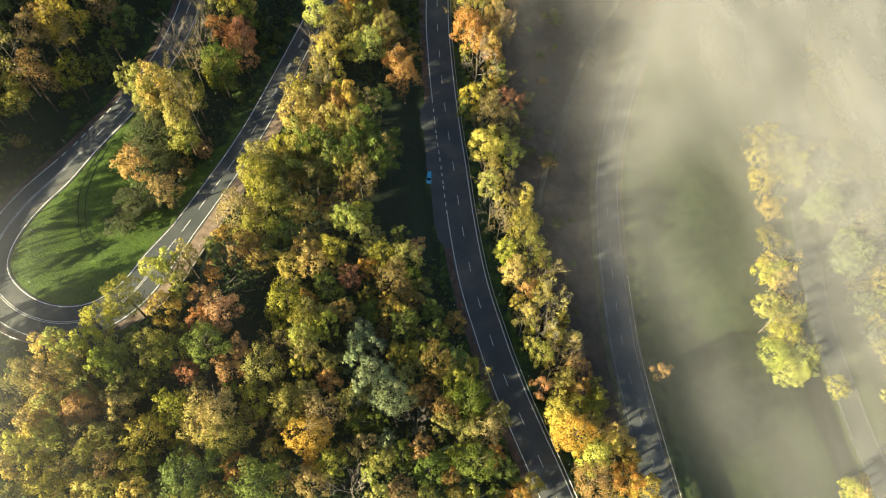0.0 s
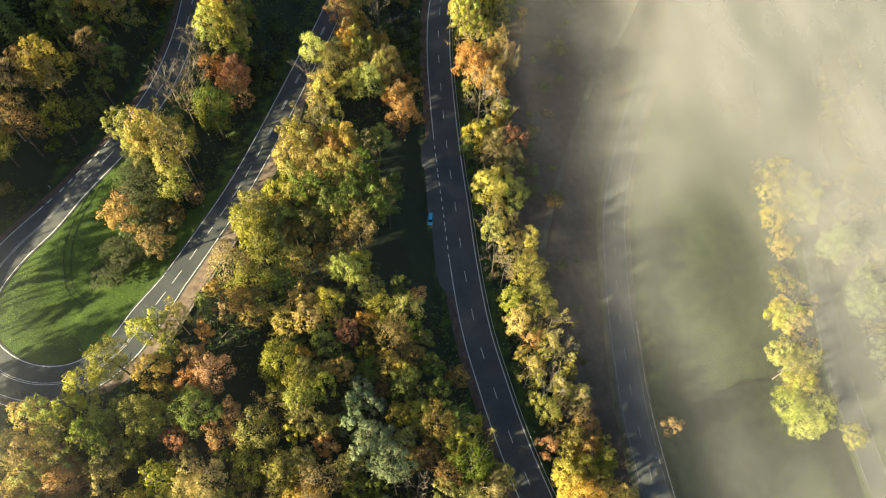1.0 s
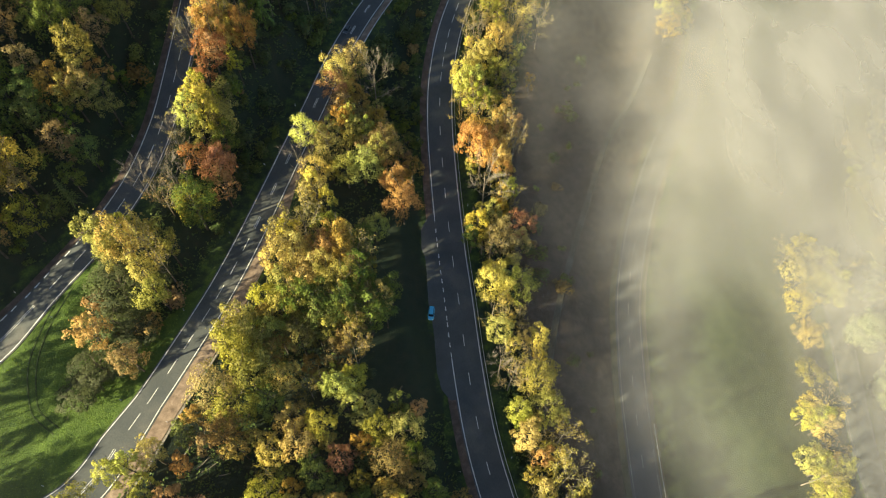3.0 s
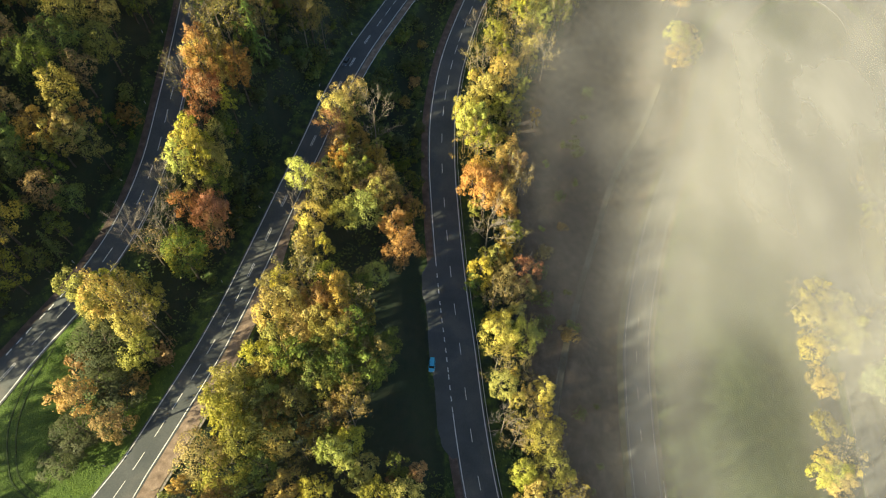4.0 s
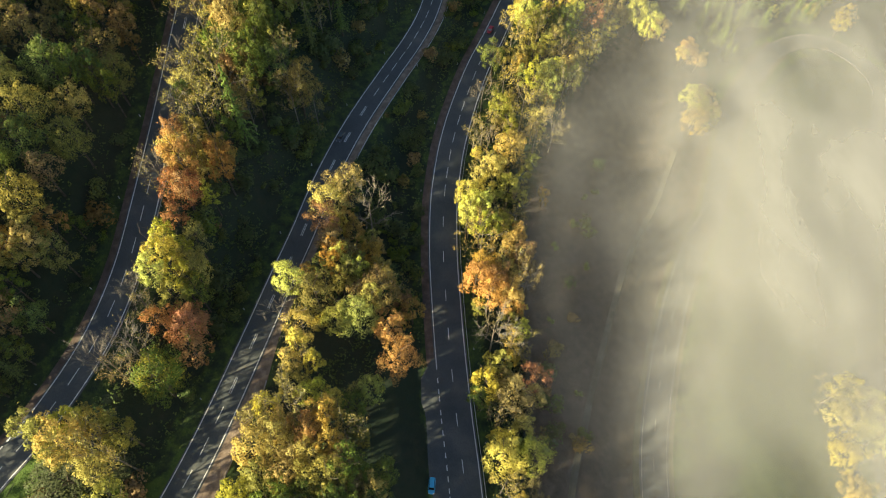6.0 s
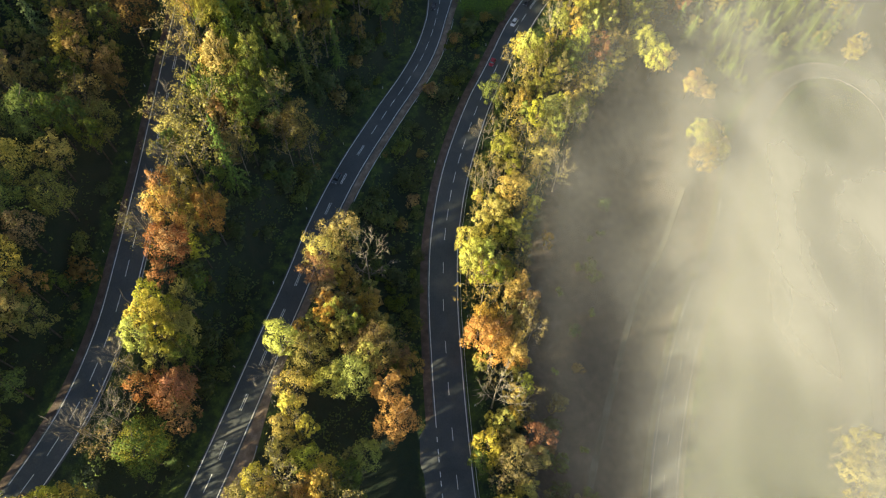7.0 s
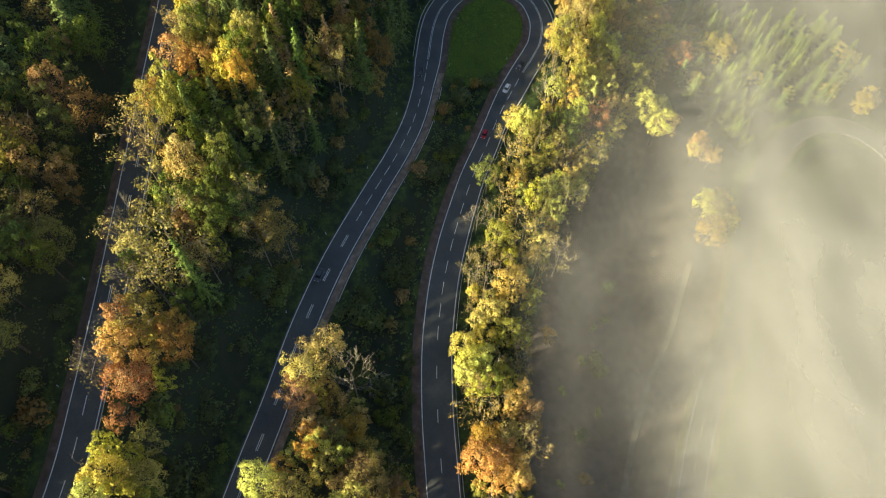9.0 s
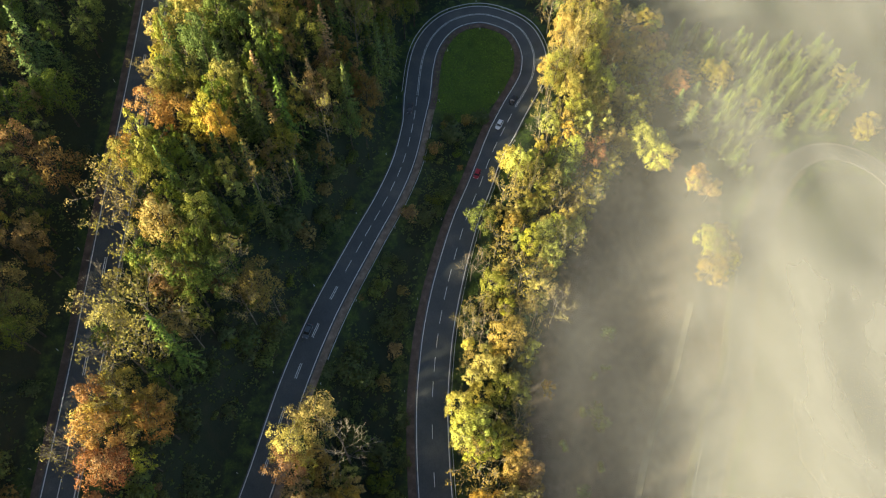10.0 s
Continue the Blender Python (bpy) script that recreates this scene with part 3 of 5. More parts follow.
for j, ((x, y), z) in enumerate(zip(delineator_places, ground_z(delineator_places[:, 0], delineator_places[:, 1]))):
    if j == 0:
        delineator.matrix_basis = pose(x, y, z)
    else:
        copy_thing(delineator, pose(x, y, z, random.uniform(-4, 4), random.uniform(-4, 4), random.uniform(0, 360)))

# ---- trees ----
def tube(verts, faces, a, b, ra, rb, sides=4):
    """A tapered limb from a to b."""
    a, b = Vector(a), Vector(b)
    d = (b - a).normalized()
    u = d.orthogonal().normalized()
    v = d.cross(u)
    k = len(verts)
    for c, r in ((a, ra), (b, rb)):
        for i in range(sides):
            t = 2 * math.pi * i / sides
            verts.append(c + (u * math.cos(t) + v * math.sin(t)) * r)
    for i in range(sides):
        j = (i + 1) % sides
        faces.append((k + i, k + j, k + sides + j, k + sides + i))


def clump(verts, faces, c, normal, size, rng):
    """A spray of leaves: a tilted three-cornered blade about a centre."""
    n = (normal + Vector([rng.gauss(0, 0.38) for _ in range(3)])).normalized()
    u = n.orthogonal().normalized()
    u.rotate(Matrix.Rotation(rng.uniform(0, 6.28), 3, n))
    v = n.cross(u)
    s, e = size * rng.uniform(0.7, 1.3), rng.uniform(0.55, 0.95)
    k = len(verts)
    verts += [c + u * s, c + v * s * e - u * s * 0.4 + n * s * rng.uniform(-0.35, 0.2), c - v * s * e - u * s * rng.uniform(0.2, 0.7)]
    faces.append((k, k + 1, k + 2))


def limbs(rng, high, spread_, crown_from, reach, order, twig, stout=1.0):
    """Trunk and branches; gives the mesh data and the tips."""
    verts, faces, tips = [], [], []
    base_r = high * 0.0135
    lean = Vector((rng.uniform(-0.4, 0.4), rng.uniform(-0.4, 0.4), 0))
    def mid(u):
        return Vector((lean.x * u * u, lean.y * u * u, high * 0.86 * u))
    cuts = 5
    for i in range(cuts):
        u0, u1 = i / cuts, (i + 1) / cuts
        tube(verts, faces, mid(u0) - Vector((0, 0, 0.6 if i == 0 else 0)), mid(u1), base_r * (1.25 - 1.05 * u0), base_r * (1.25 - 1.05 * u1), 6)
    def grow(a, d, length, r, depth):
        b = a + d * length * 0.55
        d2 = (d + Vector([rng.gauss(0, 0.16) for _ in range(3)]) + Vector((0, 0, 0.14))).normalized()
        c = b + d2 * length * 0.45
        tube(verts, faces, a, b, r, r * 0.7, 3)
        tube(verts, faces, b, c, r * 0.7, max(r * 0.3, 0.015), 3)
        tips.append(c)
        if depth > 0:
            for _ in range(order):
                p = a.lerp(b, rng.uniform(0.45, 1)) if rng.random() < 0.4 else b.lerp(c, rng.uniform(0.1, 0.95))
                side = Vector([rng.gauss(0, 1) for _ in range(3)]).normalized()
                grow(p, (d2 * 0.8 + side * 0.6 + Vector((0, 0, 0.12))).normalized(), length * rng.uniform(0.42, 0.62), max(r * 0.45, twig), depth - 1)
    count = 9
    for i in range(count):
        u = crown_from + (1 - crown_from) * (i + rng.random() * 0.6) / count
        ang = i * 2.4 + rng.uniform(-0.4, 0.4)
        up = 0.35 + 0.9 * u
        d = Vector((math.cos(ang), math.sin(ang), up)).normalized()
        grow(mid(u), d, reach * (1.15 - 0.55 * abs(u - 0.55)) * rng.uniform(0.8, 1.15), base_r * (0.75 - 0.45 * u) * stout, spread_)
    return verts, faces, tips


def foliage_mesh(name, points, facing, shade, size, material, rng):
    """A crown of single sprays: one small tilted blade at each point. Its surface takes the light as the puff of leaves it belongs to."""
    seed = np.random.RandomState(rng.randrange(1 << 30))
    n = len(points)
    unit = lambda v: v / np.maximum(np.linalg.norm(v, axis=1), 1e-6)[:, None]
    up = unit(facing + seed.normal(0, 0.36, (n, 3)))
    u = unit(np.cross(up, unit(seed.normal(0, 1, (n, 3)))))
    v = np.cross(up, u)
    long, wide = size * seed.uniform(0.7, 1.35, (n, 1)), seed.uniform(0.5, 0.9, (n, 1))
    corners = np.stack([points + u * long, points + v * long * wide - u * long * 0.4 + up * long * seed.uniform(-0.35, 0.2, (n, 1)),
                        points - v * long * wide - u * long * seed.uniform(0.2, 0.7, (n, 1))], 1)
    me = mesh_of(name, corners.reshape(-1, 3), [(3 * i, 3 * i + 1, 3 * i + 2) for i in range(n)], material, True)
    soft = unit(unit(shade) * 1.0 + up * 0.55)
    me.normals_split_custom_set_from_vertices(np.repeat(soft, 3, axis=0).tolist())
    return me


def puffs(rng, middle, r, tall, count, small):
    """Puffs of leaves on an egg-shaped crown: large ones all round, small ones budding from them. Rows: centre, radius, outward way."""
    rows = []
    turn = rng.uniform(0, 6.28)
    for i in range(count):
        z = 1 - 1.55 * (i + rng.uniform(0.2, 0.8)) / count
        a = turn + i * 2.39996 + rng.uniform(-0.5, 0.5)
        ring = math.sqrt(max(0, 1 - z * z))
        way = Vector((math.cos(a) * ring, math.sin(a) * ring, z))
        out = rng.uniform(0.42, 0.86)
        big = r * rng.uniform(0.2, 0.36)
        c = middle + Vector((way.x * r * out, way.y * r * out, way.z * tall * out))
        rows.append((c, big, way))
        for _ in range(small):
            d = (Vector([rng.gauss(0, 1) for _ in range(3)]) + way * 1.1 + Vector((0, 0, 0.5))).normalized()
            rows.append((c + d * big * rng.uniform(0.7, 1.15), big * rng.uniform(0.3, 0.58), (way + d).normalized()))
    return rows


def broadleaf(rng, bark, leaf, high, r, count, total, size=0.205):
    """Trunk with limbs, and an uneven crown: small sprays gathered in puffs of several sizes, with dark gaps between them."""
    tv, tf, _ = limbs(rng, high, 1, 0.36, r * 0.95, 1, 0.03)
    lop = Vector((rng.uniform(-0.18, 0.18) * r, rng.uniform(-0.18, 0.18) * r, high * 0.58))
    rows = puffs(rng, lop, r, high * 0.42, count, 5)
    seed = np.random.RandomState(rng.randrange(1 << 30))
    centre, radius, way = (np.array([list(row[0]) for row in rows]), np.array([row[1] for row in rows]), np.array([list(row[2]) for row in rows]))
    pick = seed.choice(len(rows), total, p=radius ** 1.7 / (radius ** 1.7).sum())
    d = seed.normal(0, 1, (total, 3)) + way[pick] * 0.55
    d /= np.linalg.norm(d, axis=1)[:, None]
    d[:, 2] = np.where((d[:, 2] < -0.25) & (seed.rand(total) < 0.7), -d[:, 2], d[:, 2])
    points = centre[pick] + d * (radius[pick] * seed.uniform(0.72, 1.1, total))[:, None]
    stray = seed.rand(total) < 0.06
    points[stray] += seed.normal(0, 0.4, (stray.sum(), 3))
    return mesh_of("trunk", tv, tf, bark), foliage_mesh("crown", points, d, d + way[pick] * 0.7, size, leaf, rng)


def twiggy(rng, bark, leaf, leaves):
    """A half or wholly bare tree: fine branching, with few leaves left."""
    tv, tf, tips = limbs(rng, 15.0, 2, 0.26, 4.9, 5 if leaves < 2 else 4, 0.03, 0.5)
    if not leaves:
        return mesh_of("trunk", tv, tf, bark), None
    full = [p for p in tips if rng.random() < 0.72]
    seed = np.random.RandomState(rng.randrange(1 << 30))
    knots = np.repeat(np.array([list(p) for p in full]), leaves, axis=0)
    d = seed.normal(0, 1, knots.shape)
    return mesh_of("trunk", tv, tf, bark), foliage_mesh("crown", knots + d * 0.42, d + (0, 0, 0.6), d + (0, 0, 0.8), 0.2, leaf, rng)


def conifer(rng, bark, leaf, high=17.0, r=3.6):
    """A straight stem with whorls of drooping boughs, each feathered with short sprays; the boughs stand apart like a star."""
    tv, tf = [], []
    for i in range(5):
        tube(tv, tf, (0, 0, high * i / 5 - (0.6 if i == 0 else 0)), (0, 0, high * (i + 1) / 5), 0.24 * (1.05 - i / 5), 0.24 * (1.05 - (i + 1) / 5), 6)
    points, facing, shade = [], [], []
    boughs = 84
    for i in range(boughs):
        u = ((i + rng.random()) / boughs) ** 1.15
        z, long = high * (0.16 + 0.83 * u), (r * (1.0 - u) ** 0.9 + 0.2) * rng.uniform(0.6, 1.15)
        a = i * 2.39996 + rng.uniform(-0.35, 0.35)
        c, s = math.cos(a), math.sin(a)
        if u < 0.5 and i % 4 == 0:
            tube(tv, tf, (0, 0, z + 0.2), (c * long * 0.85, s * long * 0.85, z - long * 0.15), 0.05, 0.02, 3)
        steps = max(3, int(long * 3.4))
        for k in range(steps):
            q = (k + 0.8) / steps
            wide = 0.5 * (1.2 - q) * min(1, long / 1.6)
            for e in (-1, 1):
                w = e * wide * rng.uniform(0.1, 1.0)
                points.append((c * long * q - s * w, s * long * q + c * w, z - long * 0.3 * q * q + rng.uniform(-0.18, 0.18)))
                facing.append((c * 0.5 - s * e * 0.4, s * 0.5 + c * e * 0.4, 0.7))
                shade.append((c * 1.0 - s * e * 0.4, s * 1.0 + c * e * 0.4, 0.6))
    return mesh_of("trunk", tv, tf, bark), foliage_mesh("crown", np.array(points), np.array(facing), np.array(shade), 0.25, leaf, rng)


def shrub(rng, leaf, r=1.5, high=1.9, count=420):
    tv, tf = [], []
    for i in range(7):
        a = i * 0.9 + rng.uniform(-0.3, 0.3)
        tube(tv, tf, (math.cos(a) * 0.1, math.sin(a) * 0.1, -0.3), (math.cos(a) * r * 0.7, math.sin(a) * r * 0.7, high * rng.uniform(0.55, 0.9)), 0.05, 0.015, 4)
    knots = [(Vector((rng.uniform(-0.6, 0.6) * r, rng.uniform(-0.6, 0.6) * r, high * rng.uniform(0.35, 0.8))), rng.uniform(0.3, 0.6) * r) for _ in range(8)]
    points, facing = [], []
    for _ in range(count):
        c, lr = rng.choice(knots)
        d = Vector([rng.gauss(0, 1) for _ in range(3)]).normalized()
        d.z = abs(d.z) if rng.random() < 0.7 else d.z
        p = c + d * lr * rng.uniform(0.75, 1.1)
        points.append((p.x, p.y, max(p.z, 0.05)))
        facing.append(tuple(d))
    facing = np.array(facing)
    return mesh_of("stem", tv, tf, BARK), foliage_mesh("foliage", np.array(points), facing, facing + (0, 0, 0.3), 0.17, leaf, rng)


KINDS = {}        # kind -> by size: list of (trunk mesh, crown mesh), natural height, crown radius
rng = random.Random(7)
SIZES = ((2.9, 13.5, 15, 1700), (4.3, 17.2, 22, 3100), (5.9, 21.3, 30, 4900))      # crown radius, height, puffs, sprays
for kind in ("yellow", "lime", "olive", "green", "orange", "rust", "brown", "willow", "thicket"):
    thin = 0.8 if kind in ("brown", "rust") else 1.0
    KINDS[kind] = [([broadleaf(rng, BARK, LEAVES[kind], high, r, lobes + rng.choice((-2, 0, 2)), int(total * thin)) for _ in range(3)], high, r) for r, high, lobes, total in SIZES]
KINDS["sparse"] = [([twiggy(rng, PALE_BARK, LEAVES["sparse"], 7) for _ in range(3)], 15.0, 4.6)]
KINDS["bare"] = [([twiggy(rng, PALE_BARK, LEAVES["sparse"], 0 if i else 1) for i in range(3)], 15.0, 4.6)]
KINDS["fir"] = [([conifer(rng, BARK, LEAVES["fir"]) for _ in range(3)], 17.0, 3.6)]
KINDS["larch"] = [([conifer(rng, PALE_BARK, LEAVES["larch"], 16.0, 2.8) for _ in range(2)], 16.0, 2.8)]
SHRUBS = [shrub(rng, LEAVES[k]) for k in ("scrub", "scrub", "green", "brown", "olive")]
LOOKS = {
    "yellow": "broadleaf tree in bright yellow autumn leaf on the slope", "lime": "broadleaf tree turning yellow-green on the slope",
    "olive": "broadleaf tree in olive and gold autumn leaf", "green": "broadleaf tree still in dark green leaf",
    "orange": "broadleaf tree in orange autumn leaf", "rust": "broadleaf tree with rust-red autumn leaves",
    "brown": "broadleaf tree with dull brown autumn leaves", "willow": "broadleaf tree with pale grey-green leaves",
    "sparse": "thin tree with few ochre leaves remaining", "bare": "leafless tree with pale grey branches",
    "thicket": "low evergreen thicket with dull dark leaves in the meadow", "fir": "dark green conifer on the wooded slope", "larch": "slender conifer with tan needles"}
CATEGORY = {"thicket": "bush", "fir": "conifer", "larch": "conifer"}
placed = []       # x, y, radius


def plant(kind, x, y, r, high=None, taller=1.0):
    """One tree, an Empty at its foot with trunk and crown."""
    if kind == "thicket":
        high = 0.95 * r + 0.6
    variants, h0, r0 = min(KINDS[kind], key=lambda size: abs(math.log(size[2] / r)))
    trunk, crown = rng.choice(variants)
    if high is None:
        high = {"fir": 4.8 * r, "larch": 5.5 * r, "bare": 3.7 * r, "sparse": 3.7 * r}.get(kind, 2.6 * r + 6)
    high *= rng.uniform(0.93, 1.1) * taller * (0.65 if x > 85 else 0.82 if x > 62 else 1.0)       # younger growth in the valley
    z = float(ground_z(x, y)[0])
    name = {"fir": "conifer", "larch": "larch_tree", "bare": "bare_tree", "sparse": "sparse_tree", "green": "green_tree", "willow": "willow_tree",
            "olive": "golden_green_autumn_tree", "lime": "lime_green_autumn_tree", "rust": "russet_autumn_tree", "thicket": "thicket"}.get(kind, kind + "_autumn_tree")
    tree = tagged(new(name), LOOKS[kind], CATEGORY.get(kind, "tree"), "trees of the wooded hillside")
    tree.matrix_basis = Matrix.Translation((x, y, z)) @ Matrix.Rotation(rng.uniform(0, 6.283), 4, "Z") @ Matrix.Diagonal((r / r0, r / r0, high / h0, 1))
    child("trunk", trunk, tree)
    if crown:
        child("crown", crown, tree)
    placed.append((x, y, r))


# trees that stand out by their place and colour
STANDING = [
    ("lime", [(-76.0, 26.7, 6.3), (44.2, 36.2, 5.1), (-80.1, 49.2, 7.4), (-80.5, 62.2, 4.5), (136.7, 64.6, 4.2), (115.7, 70.7, 9.3), (-64.6, 77.1, 7.0), (114.6, 85.0, 9.3), (-22.7, 98.3, 7.2), (-47.3, 114.0, 7.8), (26.7, 134.0, 5.1), (144.1, 148.3, 10.6), (-20.4, 168.0, 5.8), (-37.0, 174.4, 5.0), (13.9, 201.4, 7.6), (20.5, 202.1, 4.2), (24.3, 257.8, 4.6), (35.7, 280.7, 6.7), (83.2, 300.8, 8.6), (65.5, 325.0, 7.9)]),
    ("olive", [(-86.0, 26.5, 6.4), (25.8, 28.8, 3.4), (-67.2, 29.2, 6.8), (-76.3, 35.0, 6.3), (-87.7, 35.8, 7.1), (-65.5, 35.8, 5.3), (-48.5, 37.6, 5.3), (8.9, 42.0, 3.9), (-61.7, 42.9, 4.9), (-35.4, 45.4, 4.9), (-35.5, 46.0, 4.7), (17.2, 46.9, 4.3), (-71.8, 48.6, 6.8), (45.8, 52.1, 3.9), (-41.0, 54.7, 5.5), (-83.0, 56.5, 6.3), (-68.0, 56.6, 5.3), (-64.8, 56.9, 4.7), (-30.6, 57.8, 6.7), (-30.5, 66.0, 6.8), (-73.7, 68.5, 5.3), (-37.6, 72.4, 5.1), (-13.1, 90.0, 4.3), (-7.7, 90.0, 4.4), (-46.0, 93.6, 5.7), (30.4, 98.7, 4.7), (28.1, 104.4, 5.5), (-43.1, 105.0, 8.2), (-49.5, 106.5, 7.3), (-34.6, 113.7, 7.8)]),
    ("olive", [(121.0, 113.9, 4.6), (-68.9, 120.6, 4.3), (-18.9, 122.6, 9.2), (-113.1, 125.8, 5.6), (-80.4, 131.4, 7.2), (-63.7, 146.7, 5.1), (-62.1, 169.9, 7.5), (-30.2, 170.7, 5.4), (-91.6, 172.1, 6.7), (-61.7, 177.6, 6.3), (-95.4, 181.5, 5.5), (10.8, 200.3, 3.2), (-88.2, 200.6, 5.4), (-97.2, 203.7, 5.4), (26.4, 208.0, 4.0), (-104.2, 210.5, 5.6), (23.9, 215.2, 4.6), (-84.7, 223.1, 5.2), (-65.6, 230.8, 3.0), (40.2, 238.9, 4.9), (29.8, 245.0, 5.9), (37.7, 257.3, 6.8), (45.6, 258.5, 4.8), (-52.8, 271.7, 4.2), (-59.6, 282.7, 6.7), (54.5, 305.3, 7.4), (120.8, 343.9, 6.7)]),
    ("orange", [(51.7, 30.2, 4.9), (-45.9, 30.6, 3.4), (-30.1, 38.4, 5.6), (38.2, 40.8, 5.7), (-80.4, 42.9, 5.3), (-81.6, 43.8, 4.2), (-25.8, 52.6, 3.4), (29.6, 85.1, 3.2), (35.0, 90.7, 4.7), (-3.9, 96.8, 2.8), (-30.7, 105.4, 2.7), (-81.3, 108.8, 4.6), (-25.1, 134.3, 8.3), (-8.4, 156.5, 5.8), (-12.0, 164.8, 5.0), (-97.3, 170.6, 5.0), (-90.3, 178.8, 3.4), (17.0, 180.9, 8.9), (23.3, 180.9, 7.4), (-26.4, 184.8, 6.9), (25.2, 195.5, 6.4), (35.8, 216.8, 2.1), (-59.7, 248.3, 5.0), (-68.1, 263.2, 4.6), (-57.0, 277.2, 5.3), (101.8, 292.7, 7.2), (72.8, 342.4, 8.4), (92.1, 351.1, 7.4)]),
    ("yellow", [(56.3, 27.9, 4.6), (129.9, 31.1, 6.2), (-92.6, 32.9, 6.5), (-54.9, 38.7, 5.3), (52.3, 41.7, 4.6), (35.7, 42.8, 5.0), (-50.4, 43.3, 6.0), (-72.8, 43.3, 4.8), (-88.2, 44.5, 7.6), (34.9, 47.4, 4.4), (-89.2, 56.0, 4.2), (26.6, 73.1, 3.4), (-38.1, 83.4, 3.9), (-32.6, 85.4, 4.6), (24.4, 89.8, 4.0), (117.9, 100.7, 7.9), (-36.6, 101.2, 4.8), (22.7, 117.1, 2.8), (25.6, 123.8, 2.5), (17.8, 125.8, 4.1), (124.3, 128.6, 5.2), (-35.6, 129.1, 8.0), (-72.0, 130.0, 8.2), (17.4, 132.3, 5.7), (-36.4, 137.5, 8.2), (123.7, 140.4, 5.8), (-102.4, 146.3, 6.1), (14.0, 151.5, 4.4), (-33.1, 154.3, 6.3), (129.0, 155.0, 8.4)]),
    ("yellow", [(-33.3, 162.3, 4.5), (-23.3, 180.0, 6.4), (-60.4, 200.0, 3.2), (-29.0, 200.2, 5.4), (-65.5, 201.9, 3.7), (-62.2, 204.4, 6.7), (-60.4, 204.6, 4.0), (-60.6, 205.5, 3.8), (-24.5, 205.9, 6.0), (-62.5, 208.1, 4.3), (10.6, 209.8, 4.1), (-90.0, 210.2, 4.1), (16.1, 213.2, 3.6), (19.0, 220.8, 4.3), (-66.0, 222.1, 4.1), (-55.9, 225.3, 3.9), (25.2, 229.5, 5.4), (13.1, 231.5, 3.6), (97.8, 259.0, 5.5), (101.9, 266.2, 8.5), (25.0, 268.0, 2.6), (31.2, 286.1, 4.5), (-66.7, 291.8, 3.2), (67.5, 305.2, 2.8), (-65.5, 305.3, 4.4), (-58.0, 307.4, 5.1), (63.5, 309.6, 6.4), (51.4, 317.0, 8.3), (173.8, 317.3, 7.1), (165.5, 329.2, 3.9)]),
    ("yellow", [(57.5, 333.9, 9.2), (83.3, 341.8, 5.3), (51.8, 350.6, 5.1)]),
    ("thicket", [(-84.5, 95.3, 5.0), (-82.7, 99.8, 4.3), (-81.5, 103.4, 6.4), (-76.5, 104.5, 4.7), (-74.9, 113.9, 6.2), (-79.9, 114.8, 6.2), (-79.3, 123.7, 7.8), (-73.7, 127.2, 5.6), (-82.8, 129.8, 4.9)]),
    ("brown", [(-7.6, 27.4, 4.1), (41.7, 29.6, 5.1), (15.0, 42.4, 5.0), (-26.2, 44.2, 5.5), (3.3, 47.5, 3.8), (41.2, 54.2, 4.2), (1.3, 58.8, 5.1), (68.6, 62.4, 3.4), (41.6, 62.9, 4.3), (7.0, 73.1, 3.4), (-6.1, 78.3, 3.6), (-11.3, 81.4, 5.2), (-47.5, 85.0, 6.4), (-55.4, 96.4, 5.9), (-71.5, 103.2, 4.1), (-22.5, 111.3, 7.8), (-108.8, 130.7, 6.0), (-107.2, 143.7, 7.2), (21.8, 148.5, 5.2), (-95.9, 155.2, 4.9), (-13.7, 173.8, 5.6), (-17.5, 174.2, 6.4), (-92.0, 190.1, 4.5), (27.9, 192.7, 3.9), (-87.7, 227.9, 5.8), (-54.3, 234.6, 4.5), (-54.2, 234.8, 5.1), (-40.7, 235.9, 6.8), (-40.4, 237.4, 6.0), (-86.6, 240.0, 6.3)]),
    ("brown", [(-84.0, 258.8, 5.9)]),
    ("rust", [(-59.9, 52.5, 3.4), (-49.4, 52.7, 4.0), (30.6, 54.9, 3.4), (-58.6, 66.9, 3.5), (-53.6, 68.4, 5.3), (-21.8, 82.7, 3.9), (27.2, 155.1, 4.5), (-59.8, 158.3, 7.4), (-59.9, 161.1, 5.6), (-64.2, 184.9, 3.4), (-62.8, 191.8, 5.6), (-63.2, 193.0, 3.8), (-31.0, 193.4, 4.9), (-90.1, 263.3, 4.4), (-65.0, 276.7, 5.0), (58.7, 292.6, 4.5), (100.5, 336.1, 5.4)]),
    ("green", [(-41.0, 27.5, 6.1), (-55.7, 29.0, 6.1), (-0.7, 31.7, 4.8), (19.9, 32.8, 4.0), (11.4, 33.0, 5.4), (10.4, 48.7, 5.8), (-54.7, 58.2, 5.8), (-28.8, 120.0, 9.1), (-13.7, 124.9, 7.1), (-63.4, 145.6, 6.1), (10.3, 147.9, 3.2), (-100.8, 187.4, 5.2), (-97.2, 195.0, 5.7), (-94.9, 217.1, 6.0), (-88.2, 220.5, 6.8), (-47.4, 236.6, 5.4), (-55.9, 240.5, 4.3), (-53.3, 255.1, 4.7), (19.9, 264.5, 4.3), (-60.0, 265.3, 4.8), (-93.1, 271.9, 4.8), (-86.5, 279.7, 5.3), (48.6, 287.5, 6.6), (-55.4, 299.4, 5.0), (-44.2, 306.8, 6.4)]),
